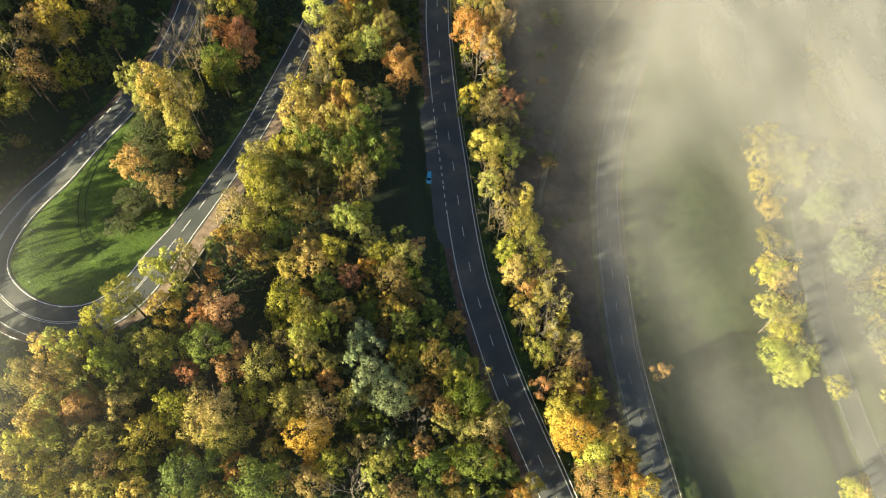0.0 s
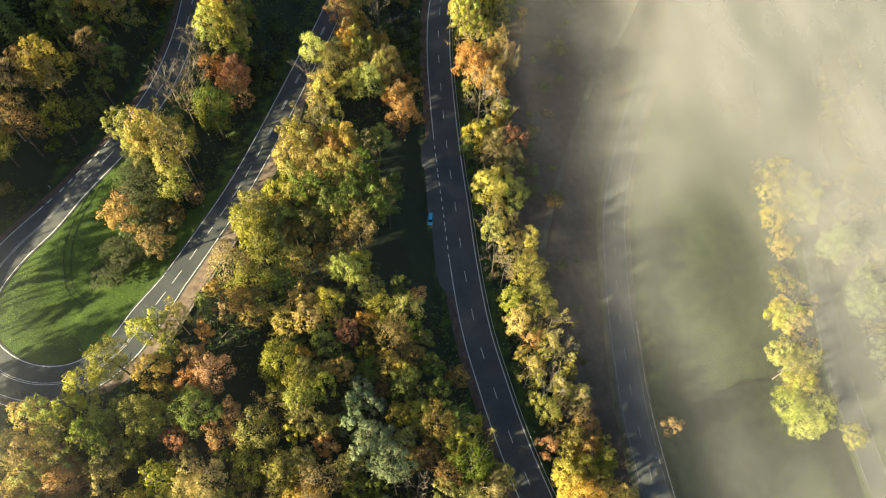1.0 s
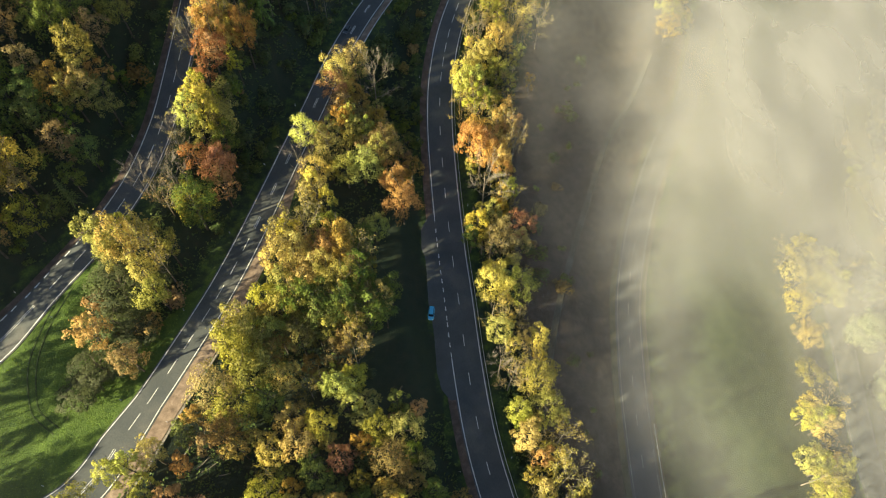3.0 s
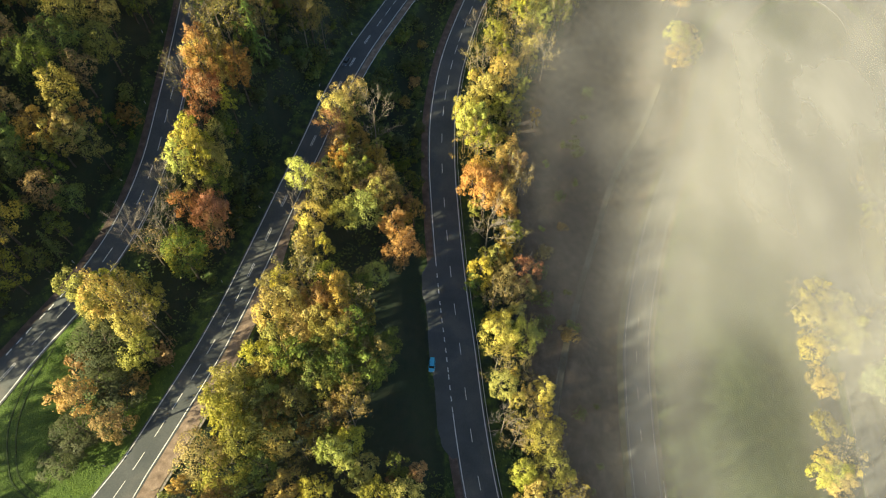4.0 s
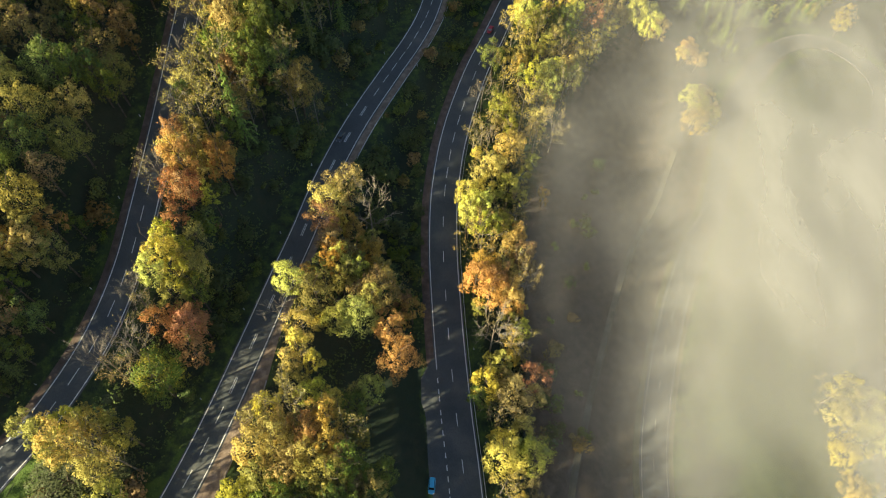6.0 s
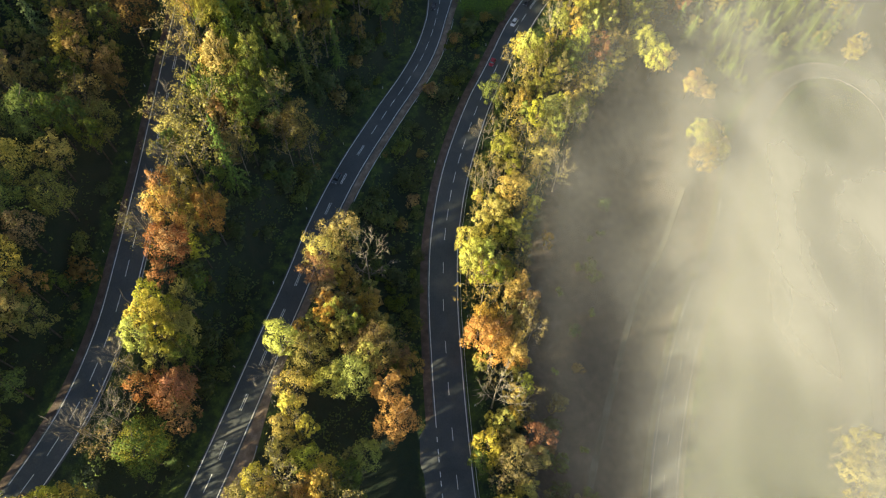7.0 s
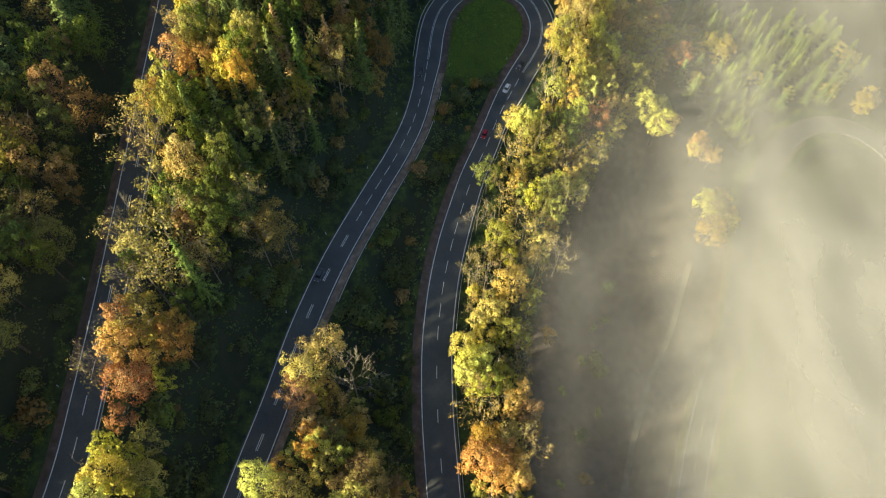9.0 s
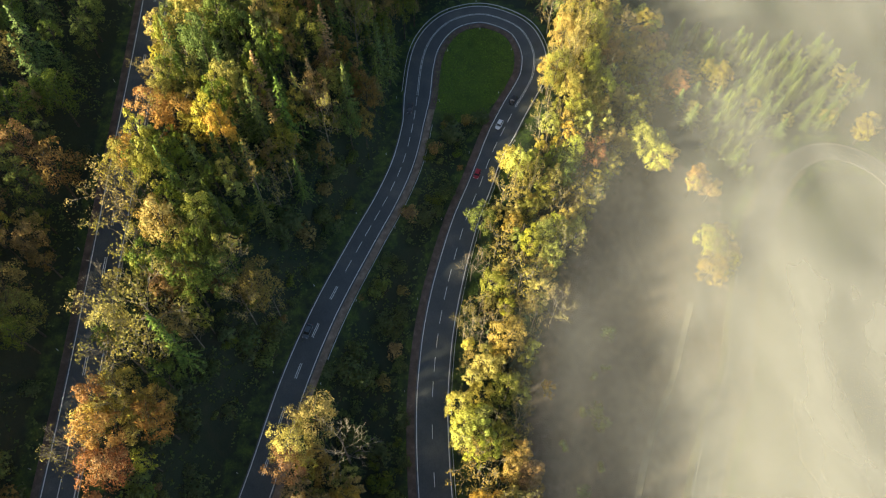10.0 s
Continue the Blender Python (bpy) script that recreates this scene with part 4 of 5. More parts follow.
    ("bare", [(-19.3, 25.5, 5.8), (-3.8, 43.5, 3.8), (32.0, 69.6, 4.5), (18.8, 108.7, 4.3), (-73.6, 148.6, 4.5), (-75.7, 148.8, 3.8), (-68.0, 151.6, 4.6), (-69.3, 152.0, 4.4), (-38.1, 163.9, 4.9), (-69.7, 164.1, 3.3), (-70.0, 164.4, 3.6), (16.5, 164.5, 6.1), (-67.6, 194.8, 4.5), (-69.3, 195.8, 4.3), (-17.9, 198.5, 5.9), (-65.9, 215.0, 4.1), (17.4, 229.0, 3.7), (-69.6, 229.4, 3.9), (16.4, 249.8, 3.8), (42.0, 299.0, 3.4), (48.5, 306.0, 3.6)]),
    ("willow", [(-10.7, 38.7, 2.9), (-10.5, 48.5, 5.9), (-16.0, 54.6, 7.1), (-17.8, 64.5, 6.2), (148.3, 111.3, 10.1), (143.1, 124.5, 12.0)]),
    ("sparse", [(47.5, 318.0, 3.4), (43.5, 308.0, 3.2), (50.5, 327.0, 3.6), (37.9, 66.6, 4.6), (34.5, 79.3, 5.6), (-111.4, 132.0, 6.7), (-70.4, 145.9, 3.8), (-67.7, 162.1, 2.9), (-65.6, 169.8, 3.9), (14.4, 194.2, 5.3), (-61.5, 214.5, 6.2), (-60.7, 217.0, 5.0), (16.1, 222.6, 3.6), (-65.4, 223.8, 5.2), (-58.1, 223.8, 7.4), (-60.5, 229.6, 3.9), (-63.2, 239.6, 4.9), (-67.2, 248.3, 5.6), (27.2, 272.4, 5.1)]),
    ("fir", [(-47.6, 252.5, 4.1), (-52.5, 263.9, 4.5), (-47.8, 266.8, 4.2), (-41.9, 268.3, 4.0), (-45.8, 274.3, 3.7), (-43.0, 279.8, 3.7), (-90.9, 283.4, 5.3), (-47.7, 289.5, 4.5), (-94.3, 293.4, 4.8), (-53.4, 297.8, 4.6), (-47.8, 298.3, 3.9), (119.6, 304.8, 6.2), (119.8, 323.6, 4.5), (127.3, 323.7, 6.1), (120.9, 327.6, 8.9), (166.4, 332.9, 7.2), (148.0, 341.3, 9.1), (164.8, 348.8, 9.6), (137.6, 351.1, 10.6), (153.2, 357.5, 11.1), (122.9, 361.4, 7.5)]),
    ("larch", [(-37.6, 288.0, 2.5), (-40.0, 291.6, 3.8), (-27.8, 298.9, 3.3), (-23.9, 311.8, 4.5)]),
]
BLENDS = {"yellow": ("olive", "lime", "sparse", "sparse"), "lime": ("olive", "yellow", "sparse"), "olive": ("green", "lime", "yellow", "brown"), "orange": ("brown", "yellow", "sparse"),
          "brown": ("sparse", "olive", "orange"), "rust": ("orange", "rust"), "green": ("green", "olive", "lime"), "willow": ("willow",)}
for kind, rows in STANDING:
    for x, y, r in rows:
        if kind == "fir" and r > 5.5:            # a dense stand of slim young conifers
            for _ in range(int(r * 1.3)):
                out, a = r * 1.05 * math.sqrt(rng.random()), rng.uniform(0, 6.28)
                plant(kind, x + out * math.cos(a), y + out * math.sin(a), rng.uniform(2.3, 3.8), rng.uniform(13, 22))
            continue
        d, _ = near_road(np.array([x]), np.array([y]))
        least = 5.8
        if -74 < x < -40 and 92 < y < 160 and d[0] < 22:       # the broad shoulder stays clear
            k = at_run(SERPENTINE, (x, y))
            if (np.array([x, y]) - SERPENTINE[k, :2]) @ S_SIDE[k] > 0:
                least = 10.0 + 1.0 * r
        if d[0] < least:            # keep the trunk off the carriageway
            k = int(np.hypot(road_line[:, 0] - x, road_line[:, 1] - y).argmin())
            away = np.array([x, y]) - road_line[k, :2]
            x, y = (road_line[k, :2] + away / max(np.linalg.norm(away), 0.01) * least).tolist()
        if 9 < x < 62 and y > 60 and r < 6.2 and kind in ("yellow", "lime", "olive", "orange") and rng.random() < 0.3:       # half-bare trees of the lower belt
            kind_here = "sparse"
        else:
            kind_here = kind
        if r > 6.1 and kind in BLENDS:           # several slim trees grown together
            turn = rng.uniform(0, 6.28)
            for i in range(4 if r < 7.5 else 6):
                out = r * (0.54 if i else 0.1) * rng.uniform(0.85, 1.15)
                px, py = x + out * math.cos(turn + i * 6.28 / (3 if r < 7.5 else 5)), y + out * math.sin(turn + i * 6.28 / (3 if r < 7.5 else 5))
                if near_road(np.array([px]), np.array([py]))[0][0] < 5.8:
                    px, py = x, y
                plant(kind if rng.random() < 0.62 else rng.choice(BLENDS[kind]), px, py, r * rng.uniform(0.43, 0.6), 2.5 * r + 5.5 - 0.9 * rng.random() * r)
        else:
            plant(kind_here, x, y, r)

# the wood between them: outline, mean crown radius, closeness, height factor, mixture
WOODS = [
    ([(-130, 12), (42, 12), (22, 35), (12, 60), (0, 85), (-12, 105), (-20, 112), (-45, 128), (-60, 100), (-72, 75), (-84, 60), (-100, 57), (-126, 62), (-140, 50)], 3.8, 0.60, 1.0,
     "olive olive green lime green green lime yellow brown sparse orange"),
    ([(-20, 112), (-12, 105), (-13, 150), (-10, 166), (-30, 170), (-44, 150), (-45, 128)], 3.8, 0.48, 1.0, "olive olive green lime yellow green olive"),
    ([(-136, 104), (-127, 104), (-104, 128), (-92, 150), (-87, 180), (-85, 330), (-84, 350), (-126, 350)], 4.0, 0.62, 1.0,
     "green green brown fir green olive green fir brown green"),
    # next three: unseen trees west of the view, added to shade meadow and wood
    ([(-150, 66), (-128, 66), (-131, 84), (-150, 92)], 3.4, 0.8, 1.0, "olive green brown"),
    ([(-148, 116), (-136, 116), (-136, 150), (-148, 150)], 4.4, 0.62, 1.15, "fir fir green fir"),
    ([(-160, 170), (-134, 170), (-126, 215), (-126, 390), (-160, 390)], 4.6, 0.56, 1.28, "fir fir green fir"),
    ([(-69, 190), (-68, 260), (-68, 385), (-35, 385), (-27, 330), (-38, 285), (-46, 240), (-58, 190)], 3.8, 0.45, 1.45, "olive green lime orange green fir yellow green lime sparse"),
    ([(-31, 170), (-10, 166), (-5, 172), (-14, 184), (-20, 206), (-29, 218), (-34, 202), (-40, 176)], 3.4, 0.5, 1.0, "orange yellow brown lime olive sparse"),
    ([(-35, 385), (-30, 330), (-44, 275), (-40, 255), (-28, 268), (-12, 298), (-6, 320), (-3, 345), (15, 372), (45, 370), (60, 350), (66, 385)], 4.2, 0.5, 1.32,
     "green brown fir fir sparse brown olive fir"),
    ([(46, 12), (36, 45), (27, 70), (19, 100), (14, 130), (11, 160), (10, 200), (14, 235), (24, 262), (38, 290), (50, 312), (56, 345), (60, 370), (105, 385), (95, 330),
      (74, 300), (50, 265), (34, 235), (27, 200), (27, 160), (30, 130), (36, 100), (44, 70), (58, 30)], 3.2, 0.54, 1.05,
     "yellow olive sparse lime sparse yellow sparse"),
    ([(96, 330), (110, 390), (180, 395), (190, 345), (160, 328), (130, 318), (112, 310)], 3.8, 0.68, 1.0, "fir fir fir olive fir"),
    ([(152, 100), (154, 170), (166, 220), (185, 240), (180, 60), (152, 45)], 4.3, 0.72, 1.0, "lime willow olive yellow olive"),
]
wrng = random.Random(21)
for outline, mean, tight, taller, mixture in WOODS:
    mixture = mixture.split()
    xs, ys = [p[0] for p in outline], [p[1] for p in outline]
    area = (max(xs) - min(xs)) * (max(ys) - min(ys))
    tries = int(area / mean ** 2 * 2.4)
    cx, cy = np.array([wrng.uniform(min(xs), max(xs)) for _ in range(tries)]), np.array([wrng.uniform(min(ys), max(ys)) for _ in range(tries)])
    ok = inside(cx, cy, outline) & (near_road(cx, cy)[0] > 8.5)
    for poly in (MEADOW_A, MEADOW_B):
        ok &= ~inside(cx, cy, poly)
    for x, y in zip(cx[ok].tolist(), cy[ok].tolist()):
        r = mean * wrng.uniform(0.6, 1.25)
        if -16 < x < 4 and 98 < y < 166 or -31 < x < -10 and 149 < y < 165 or -57 < x < -42 and 60 < y < 87 or y < 17 or y > 372:
            continue
        if -74 < x < -30 and 92 < y < 165:
            k = at_run(SERPENTINE, (x, y))
            if 0 < (np.array([x, y]) - SERPENTINE[k, :2]) @ S_SIDE[k] < 10 + r:
                continue
        if x < -52 and y < 105 and near_road(np.array([x]), np.array([y]))[0][0] < 10.5 + r:      # open edge below the bend
            continue
        p = np.array(placed)
        if (np.hypot(p[:, 0] - x, p[:, 1] - y) < tight * (p[:, 2] + r)).any():
            continue
        plant(wrng.choice(mixture), x, y, r, taller=taller)

# shrubs on the banks
BANKS = [
    ([(-66, 150), (-62, 190), (-58, 230), (-52, 270), (-28, 300), (-14, 285), (-24, 258), (-36, 226), (-46, 196), (-52, 165), (-62, 140)], 2.6),
    ([(-8, 170), (-22, 178), (-30, 200), (-26, 220), (-8, 262), (4, 295), (12, 312), (22, 310), (28, 316), (16, 290), (4, 262), (-2, 235), (-4, 205), (-3, 180)], 2.4),
    ([(-70, 130), (-86, 134), (-88, 112), (-78, 108), (-66, 122)], 2.0),
    ([(-90, 165), (-86, 200), (-84, 300), (-82, 200), (-84, 170), (-105, 130), (-118, 112), (-128, 100)], 3.0),
    ([(-12, 70), (2, 80), (-14, 108), (-28, 110)], 3.0),
    ([(36, 60), (34, 110), (32, 160), (40, 210), (60, 260), (66, 240), (48, 190), (44, 150), (52, 110), (52, 60)], 5.0),
]
shrub_things = []
for outline, spacing in BANKS:
    xs, ys = [p[0] for p in outline], [p[1] for p in outline]
    tries = int((max(xs) - min(xs)) * (max(ys) - min(ys)) / spacing ** 2 / 3.2)
    cx, cy = np.array([wrng.uniform(min(xs), max(xs)) for _ in range(tries)]), np.array([wrng.uniform(min(ys), max(ys)) for _ in range(tries)])
    ok = inside(cx, cy, outline) & (near_road(cx, cy)[0] > 7.5)
    for x, y, z in zip(cx[ok].tolist(), cy[ok].tolist(), ground_z(cx[ok], cy[ok]).tolist()):
        pick = wrng.choice((0, 0, 1, 1, 2, 1, 0, 2, 2, 3))
        s = 0.8 + 2.3 * wrng.random() ** 2
        bush = tagged(new("bush"), ("dark green bush on the shaded bank", "dark green bush on the shaded bank", "green bush on the bank", "brown autumn bush on the bank",
                                    "olive autumn bush on the bank")[pick], "bush", "bushes on the banks")
        bush.matrix_basis = Matrix.Translation((x, y, z - 0.05)) @ Matrix.Rotation(wrng.uniform(0, 6.283), 4, "Z") @ Matrix.Diagonal((s, s, s * wrng.uniform(0.7, 1.2), 1))
        child("stem", SHRUBS[pick][0], bush)
        child("foliage", SHRUBS[pick][1], bush)

# low undergrowth over the whole forest floor
uv_, uf_ = [], []
cx, cy = np.array([wrng.uniform(-150, 70) for _ in range(40000)]), np.array([wrng.uniform(-20, 410) for _ in range(40000)])
ok = near_road(cx, cy)[0] > 7.6
for poly in (MEADOW_A, MEADOW_B, [(-16, 98), (6, 98), (4, 166), (-16, 166)]):
    ok &= ~inside(cx, cy, poly)
cx, cy = cx[ok], cy[ok]
for x, y, z in zip(cx.tolist(), cy.tolist(), ground_z(cx, cy).tolist()):
    if noise.noise(Vector((x * 0.07, y * 0.07, 3))) < -0.12 or x > 26 and y > 45:
        continue
    for _ in range(2):
        clump(uv_, uf_, Vector((x + wrng.uniform(-0.5, 0.5), y + wrng.uniform(-0.5, 0.5), z + wrng.uniform(0.1, 1.3))), Vector((0, 0, 1)), 0.42, wrng)
for _ in range(5200):                        # thickets of saplings, taller than the brambles
    x, y = wrng.uniform(-138, 62), wrng.uniform(5, 390)
    if x > 26 and y > 45 or near_road(np.array([x]), np.array([y]))[0][0] < 9 or -17 < x < 6 and 96 < y < 168 or noise.noise(Vector((x * 0.05, y * 0.05, 9))) < -0.15:
        continue
    if any(inside(np.array([x]), np.array([y]), poly)[0] for poly in (MEADOW_A, MEADOW_B)):
        continue
    z, wide, tall = float(ground_z(x, y)[0]), wrng.uniform(0.9, 2.2), wrng.uniform(1.2, 4.2)
    for _ in range(int(16 * wide)):
        d = Vector([wrng.gauss(0, 1) for _ in range(3)]).normalized()
        clump(uv_, uf_, Vector((x + d.x * wide, y + d.y * wide, z + tall * (0.45 + 0.5 * d.z))), d + Vector((0, 0, 0.4)), 0.34, wrng)
tagged(new("undergrowth", mesh_of("undergrowth", uv_, uf_, LEAVES["scrub"])), "low dark undergrowth of brambles and saplings on the forest floor", "undergrowth", kind="stuff")


# grass blades of the two hairpin meadows
gv_, gf_ = [], []
for poly in (MEADOW_A, MEADOW_B):
    xs, ys = [p[0] for p in poly], [p[1] for p in poly]
    cx, cy = np.array([wrng.uniform(min(xs), max(xs)) for _ in range(16000)]), np.array([wrng.uniform(min(ys), max(ys)) for _ in range(16000)])
    ok = inside(cx, cy, poly) & (near_road(cx, cy)[0] > 5.4)
    for x, y, z in zip(cx[ok].tolist(), cy[ok].tolist(), ground_z(cx[ok], cy[ok]).tolist()):
        a, hgt, k = wrng.uniform(0, 6.28), wrng.uniform(0.12, 0.32), len(gv_)
        dx, dy = math.cos(a) * 0.14, math.sin(a) * 0.14
        gv_ += [(x - dx, y - dy, z - 0.05), (x + dx, y + dy, z - 0.05), (x + wrng.uniform(-0.15, 0.15), y + wrng.uniform(-0.15, 0.15), z + hgt)]
        gf_.append((k, k + 1, k + 2))
GRASS = leaf_material("grass_blades", (0.075, 0.125, 0.018), (0.135, 0.215, 0.028), (0.23, 0.29, 0.05), 0.25)
tagged(new("grass", mesh_of("grass", gv_, gf_, GRASS)), "short green meadow grass inside the hairpin bends", "grass", kind="stuff")


# wheel ruts in the upper meadow
RUTS = curve_points([(-93.1, 124.1, 0), (-96.5, 114.1, 0), (-98, 102.4, 0), (-96, 93.5, 0), (-89.2, 88.1, 0)])
RUT_GRASS = rough_material("pressed_grass", [(0.3, (0.022, 0.04, 0.010)), (0.7, (0.05, 0.08, 0.018))], 0.8, 5.0, 0.95, 0.4, 0.05)
for off in (-0.85, 0.85):
    line = RUTS.copy()
    line[:, :2] += along(RUTS)[1] * off
    line[:, 2] = ground_z(line[:, 0], line[:, 1]) + 0.05
    tagged(new("wheel_rut", ribbon("wheel_rut", line, [(-0.22, -0.1), (-0.16, 0.03), (0.16, 0.03), (0.22, -0.1)], RUT_GRASS)), "shallow wheel rut pressed into the meadow grass", "wheel rut",
           "wheel ruts in the meadow", kind="structure")


# fallen trunks in the clearing below the bend
def fallen_log(x, y, long, heading):
    verts, faces = [], []
    for i in range(4):
        tube(verts, faces, (0.12 * math.sin(i), long * (i / 4 - 0.5), 0.16), (0.12 * math.sin(i + 1), long * ((i + 1) / 4 - 0.5), 0.16), 0.19 - 0.03 * i, 0.16 - 0.03 * i, 6)
    log = tagged(new("fallen_log"), "pale fallen tree trunk on the dark forest floor", "log", "fallen logs in the clearing")
    child("trunk", mesh_of("trunk", verts, faces, PALE_BARK), log)
    verts, faces = [], []
    tube(verts, faces, (0, 0.1 * long, 0.2), (0.5, 0.38 * long, 0.75), 0.06, 0.02, 4)
    child("branch", mesh_of("branch", verts, faces, PALE_BARK), log)
    log.matrix_basis = pose(x, y, float(ground_z(x, y)[0]), 0, 0, heading)


for x, y, long, heading in ((-54.9, 81.7, 4.5, -40), (-53.6, 80.4, 3.8, -58), (-50.3, 85.3, 4.2, -75), (-59.0, 83.5, 3.6, -30), (-50.0, 79.0, 3.2, -80)):
    fallen_log(x, y, long, heading)


# ---- mist over the valley ----
MIST = [  # centre x, y, size, thickness of single banks (negative: a clearing)
    (142, 195, 40, 1.15), (128, 248, 34, 0.9), (98, 222, 22, 0.35), (80, 205, 22, 0.35), (190, 235, 45, 0.8), (102, 112, 30, -0.48), (75, 250, 22, 0.25),
    (140, 350, 30, 0.3), (70, 160, 18, 0.2), (66, 110, 14, 0.15), (175, 70, 40, 0.4), (112, 62, 30, -0.22), (160, 130, 24, 0.45), (152, 88, 22, 0.45), (124, 108, 20, 0.4), (168, 378, 40, 0.25), (90, 290, 24, -0.42), (82, 335, 26, -0.15)]
HAZE = [(-122, 25, 26, 0.75), (-75, 22, 20, 0.05)]


def mist_depth(x, y, start, width):
    edge = start + 0.26 * np.clip(y - 220, 0, 200) + 0.46 * np.clip(98 - y, 0, 110)
    u = np.clip((x - edge) / width, 0, 1)
    tau = 0.5 + 0 * x
    for mx, my, size, amount in MIST:
        tau = tau + amount * np.exp(-((x - mx) ** 2 + (y - my) ** 2) / (2 * size ** 2))
    return np.clip(tau, 0.05, 3) * u * u * (3 - 2 * u)


def haze_depth(x, y):
    tau = 0.003 + 0 * x
    for mx, my, size, amount in HAZE:
        tau = tau + amount * np.exp(-((x - mx) ** 2 + (y - my) ** 2) / (2 * size ** 2))
    return tau * np.clip((14 - x) / 20, 0, 1)


def mist_sheet(name, xs, ys, height, depth, share, seed, label, group):
    mx, my = (a.ravel() for a in np.meshgrid(xs, ys))
    k = len(xs)
    faces = [(j * k + i, j * k + i + 1, (j + 1) * k + i + 1, (j + 1) * k + i) for j in range(len(ys) - 1) for i in range(k - 1)]
    me = mesh_of(name, np.stack([mx, my, height(mx, my)], 1), faces, mist_material(name, seed), True)
    me.attributes.new("mist", "FLOAT", "POINT").data.foreach_set("value", 1 - np.exp(-depth(mx, my) * share))
    tagged(new(name, me), label, "mist", group, kind="stuff")


base_x, base_y = np.arange(22, 330, 6.0), np.arange(-60, 470, 6.0)
low = ground_z(*(a.ravel() for a in np.meshgrid(base_x, base_y))).reshape(len(base_y), len(base_x))
for _ in range(12):                          # the mist bed: the ground, evened out
    low = (low + np.roll(low, 1, 0) + np.roll(low, -1, 0) + np.roll(low, 1, 1) + np.roll(low, -1, 1)) / 5
    low[:, 0], low[:, -1], low[0], low[-1] = low[:, 1], low[:, -2], low[1], low[-2]
for k, (height, share, start, width) in enumerate(((6.0, 0.20, 50, 32), (16.0, 0.26, 46, 36), (25.0, 0.24, 30, 36), (33.0, 0.34, 19, 38))):      # the uppermost reaches the bank first
    mist_sheet("mist", base_x, base_y, lambda x, y: low.ravel() + height, lambda x, y: mist_depth(x, y, start, width), share, 1.7 * k,
               "thin bank of sunlit morning mist drifting over the valley", "layers of valley mist")
for k in range(1):
    mist_sheet("haze", np.arange(-190, 22, 6.0), np.arange(-40, 440, 6.0), lambda x, y: np.interp(x, [-190, -110, -75, -35, 5, 60], [128, 84, 76, 58, 44, 30]) + 6.0 * k,
               haze_depth, 1, 20 + 3.1 * k, "faint sunlit haze above the tree tops", "layers of haze over the wood")


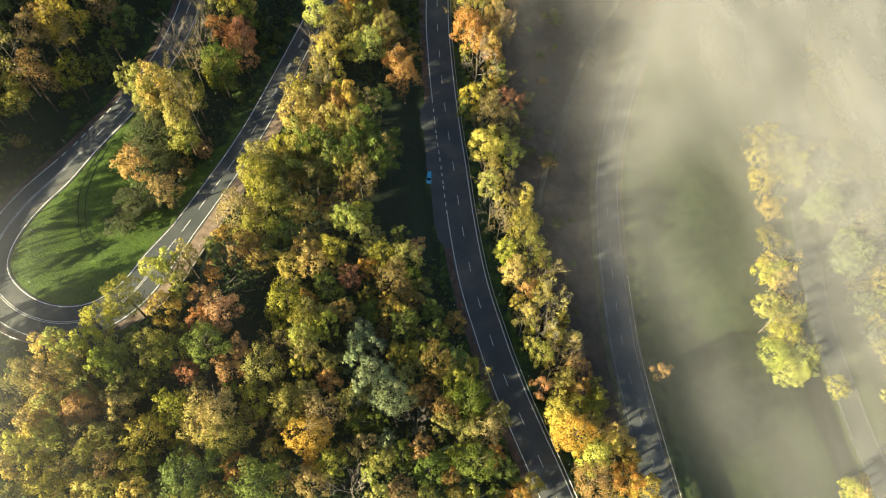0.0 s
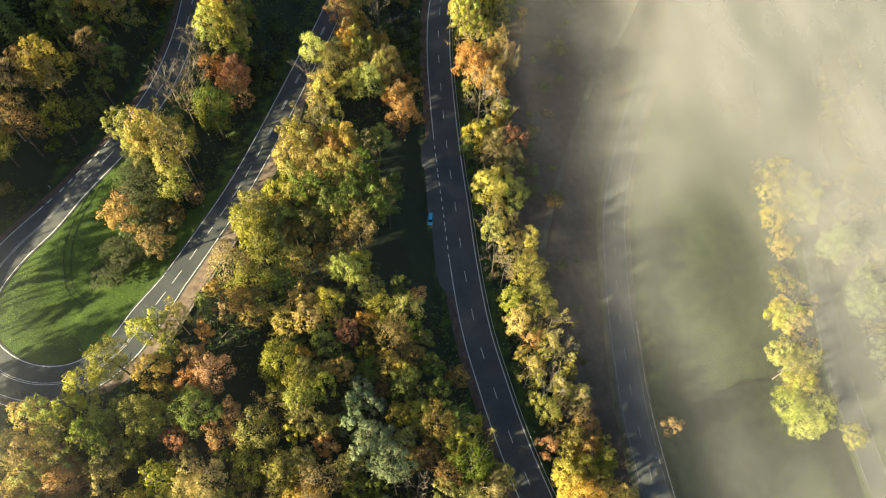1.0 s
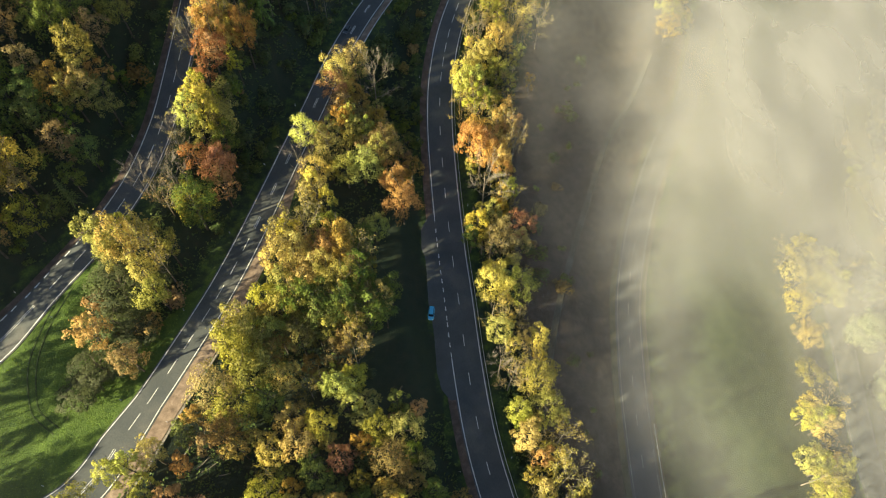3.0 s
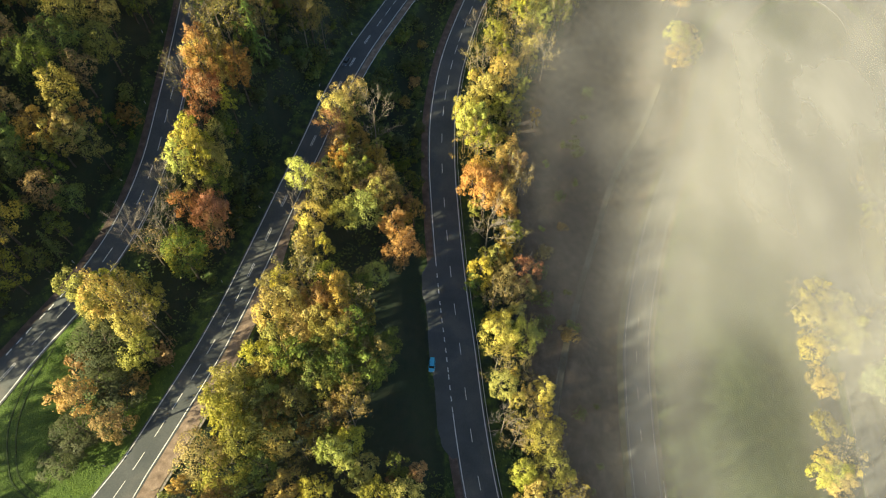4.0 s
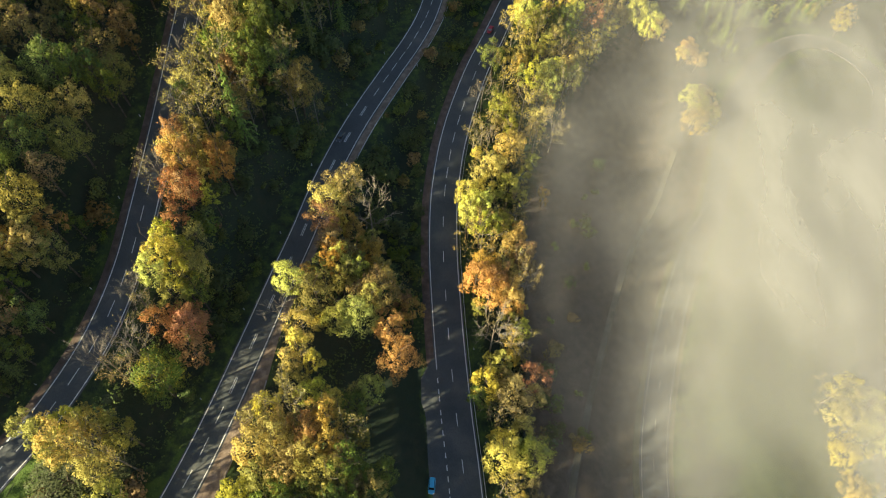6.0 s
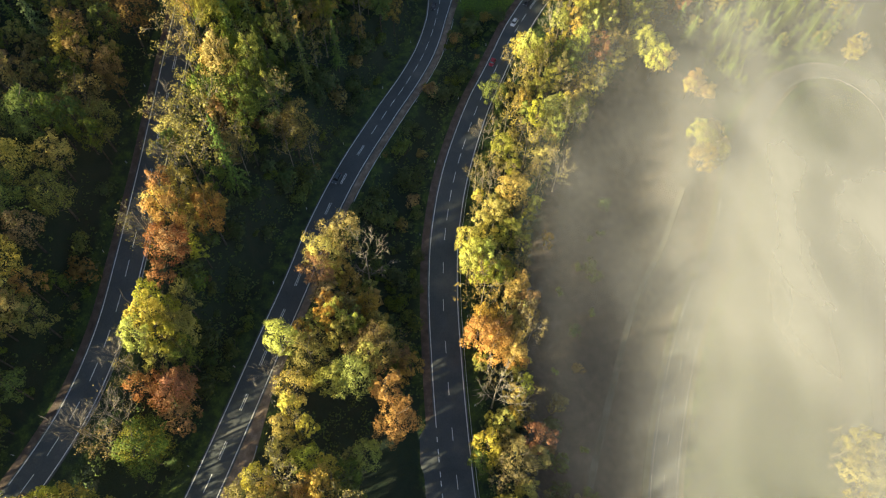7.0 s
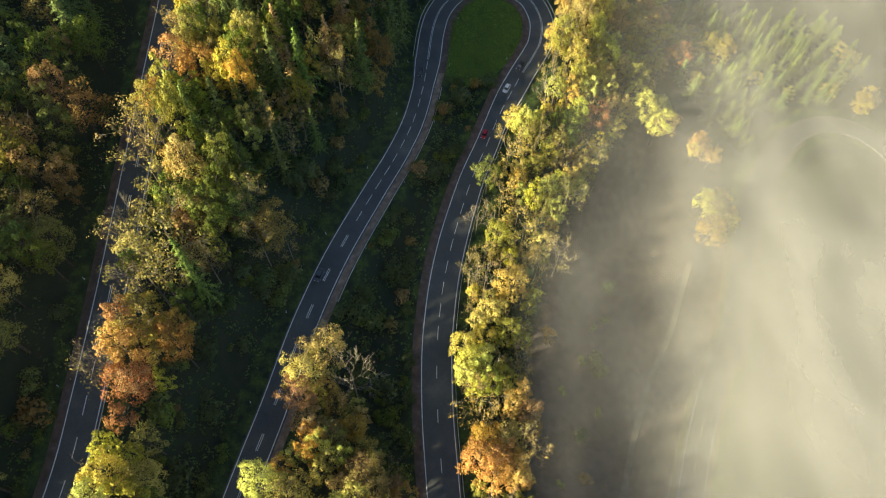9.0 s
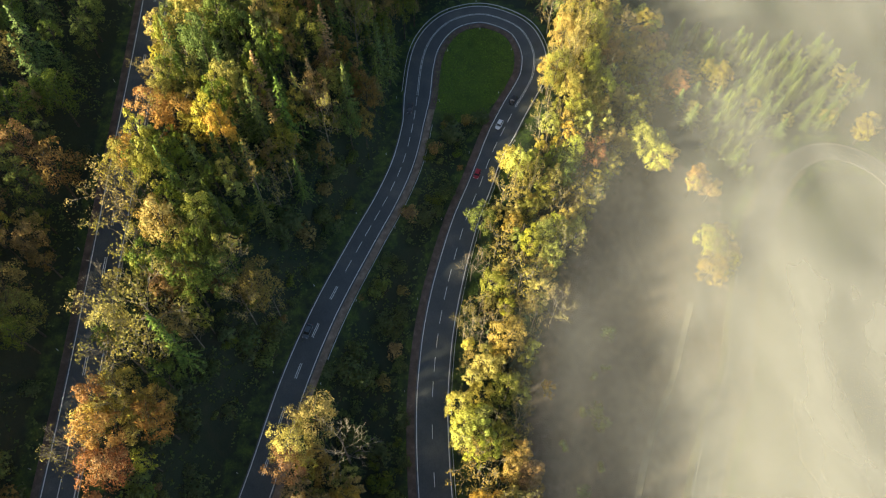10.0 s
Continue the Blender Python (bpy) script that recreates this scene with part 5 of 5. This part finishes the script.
# ---- cars ----
def car(body_colour, label, x, y, heading, z_up=0.1, long=4.25, wide=1.78, high=1.48, boxy=False):
    base = tagged(new("car"), label, "car", "cars on the road")
    skin = paint("car_paint", body_colour, 0.28)
    hl, hw = long / 2, wide / 2
    bm = bmesh.new()
    # lower body: stations along the length, rounded plan and section
    stations = [(-hl, 0.78, 0.42, 0.62), (-hl + 0.12, 0.93, 0.28, 0.78), (-hl + 0.8, 1.0, 0.22, 0.86), (0, 1.0, 0.22, 0.88), (hl - 1.1, 0.99, 0.22, 0.84), (hl - 0.3, 0.93, 0.26, 0.72), (hl, 0.74, 0.4, 0.58)]
    rings = []
    for sy, ww, lo, hi in stations:
        rings.append([bm.verts.new((sx * hw * ww, sy, sz)) for sx, sz in ((-0.86, lo), (-1, lo + 0.15), (-0.98, hi - 0.12), (-0.84, hi), (0.84, hi), (0.98, hi - 0.12), (1, lo + 0.15), (0.86, lo))])
    for a, b in zip(rings, rings[1:]):
        for i in range(8):
            bm.faces.new((a[i], a[(i + 1) % 8], b[(i + 1) % 8], b[i]))
    bm.faces.new(rings[0][::-1])
    bm.faces.new(rings[-1])
    bmesh.ops.recalc_face_normals(bm, faces=bm.faces)
    body = part("body", bm, skin, base)
    rear, front = (-hl + 0.15, 0.75) if boxy else (-hl + 0.45, 0.7)
    def shell(name, grow, low, top, material, top_only=False):
        b = bmesh.new()
        bot = [(-0.86, rear), (0.86, rear), (0.88, hl - 1.0), (-0.88, hl - 1.0)]
        up = [(-0.68, rear + (0.12 if boxy else 0.5)), (0.68, rear + (0.12 if boxy else 0.5)), (0.66, front - 0.1), (-0.66, front - 0.1)]
        lower = [b.verts.new((sx * hw * grow, sy * grow, low)) for sx, sy in (up if top_only else bot)]
        upper = [b.verts.new((sx * hw * grow * (0.93 if top_only else 1), sy * grow, top)) for sx, sy in up]
        for i in range(4):
            b.faces.new((lower[i], lower[(i + 1) % 4], upper[(i + 1) % 4], upper[i]))
        b.faces.new(upper)
        bmesh.ops.recalc_face_normals(b, faces=b.faces)
        return part(name, b, material, base)
    shell("windows", 1.0, 0.84, high - 0.05, GLASS_DARK)
    shell("roof", 1.02, high - 0.07, high, skin, True)
    for sx in (-1, 1):
        for sy, lamp in ((hl - 0.12, "head_lamp"), (-hl + 0.06, "tail_lamp")):
            b = bmesh.new()
            box(b, sx * hw * 0.66 - 0.17, sx * hw * 0.66 + 0.17, sy - 0.07, sy + 0.07, 0.56, 0.7)
            part(lamp, b, LAMP_CLEAR if lamp == "head_lamp" else LAMP_RED, base)
        for sy in (hl - 0.85, -hl + 0.8):
            b = bmesh.new()
            bmesh.ops.create_cone(b, cap_ends=True, segments=16, radius1=0.31, radius2=0.31, depth=0.2, matrix=Matrix.Translation((sx * (hw - 0.1), sy, 0.31)) @ Matrix.Rotation(math.pi / 2, 4, "Y"))
            wheel = part("wheel", b, TYRE, base)
            b = bmesh.new()
            bmesh.ops.create_cone(b, cap_ends=True, segments=12, radius1=0.19, radius2=0.16, depth=0.215, matrix=Matrix.Translation((sx * (hw - 0.1), sy, 0.31)) @ Matrix.Rotation(math.pi / 2, 4, "Y"))
            part("rim", b, STEEL, wheel)
        b = bmesh.new()
        box(b, sx * (hw + 0.02) - 0.1, sx * (hw + 0.02) + 0.1, 0.72, 0.86, 0.86, 1.0)
        part("mirror", b, skin, base)
    d, h = near_road(np.array([x]), np.array([y]))
    base.matrix_basis = pose(x, y, float(h[0]) + z_up, 0, 0, heading)
    return base


def on_road(x, y, side, back=False):
    """Place and heading of a car in one lane."""
    i = at_run(SERPENTINE, (x, y))
    head = math.degrees(math.atan2(S_T[i, 1], S_T[i, 0])) - 90
    return SERPENTINE[i, 0] + S_SIDE[i, 0] * side, SERPENTINE[i, 1] + S_SIDE[i, 1] * side, head + (180 if back else 0)


car((0.06, 0.52, 0.80), "light blue estate car parked in the lay-by", -0.1, 127.6, 175, 0.02, boxy=True, high=1.6)
car((0.75, 0.77, 0.78), "white saloon car driving on the shaded road", *on_road(31.8, 306.4, 2.0))
car((0.38, 0.015, 0.03), "red car driving on the shaded road", *on_road(23, 286.4, 2.0), long=3.9)
car((0.02, 0.022, 0.028), "black car driving out of the hairpin bend", *on_road(37.5, 317, 2.0))
car((0.03, 0.033, 0.04), "dark grey car on the shaded road", *on_road(2, 314.4, -1.8, True))
car((0.05, 0.08, 0.10), "dark blue-grey car on the shaded road", *on_road(-27.8, 231.6, -1.8, True))
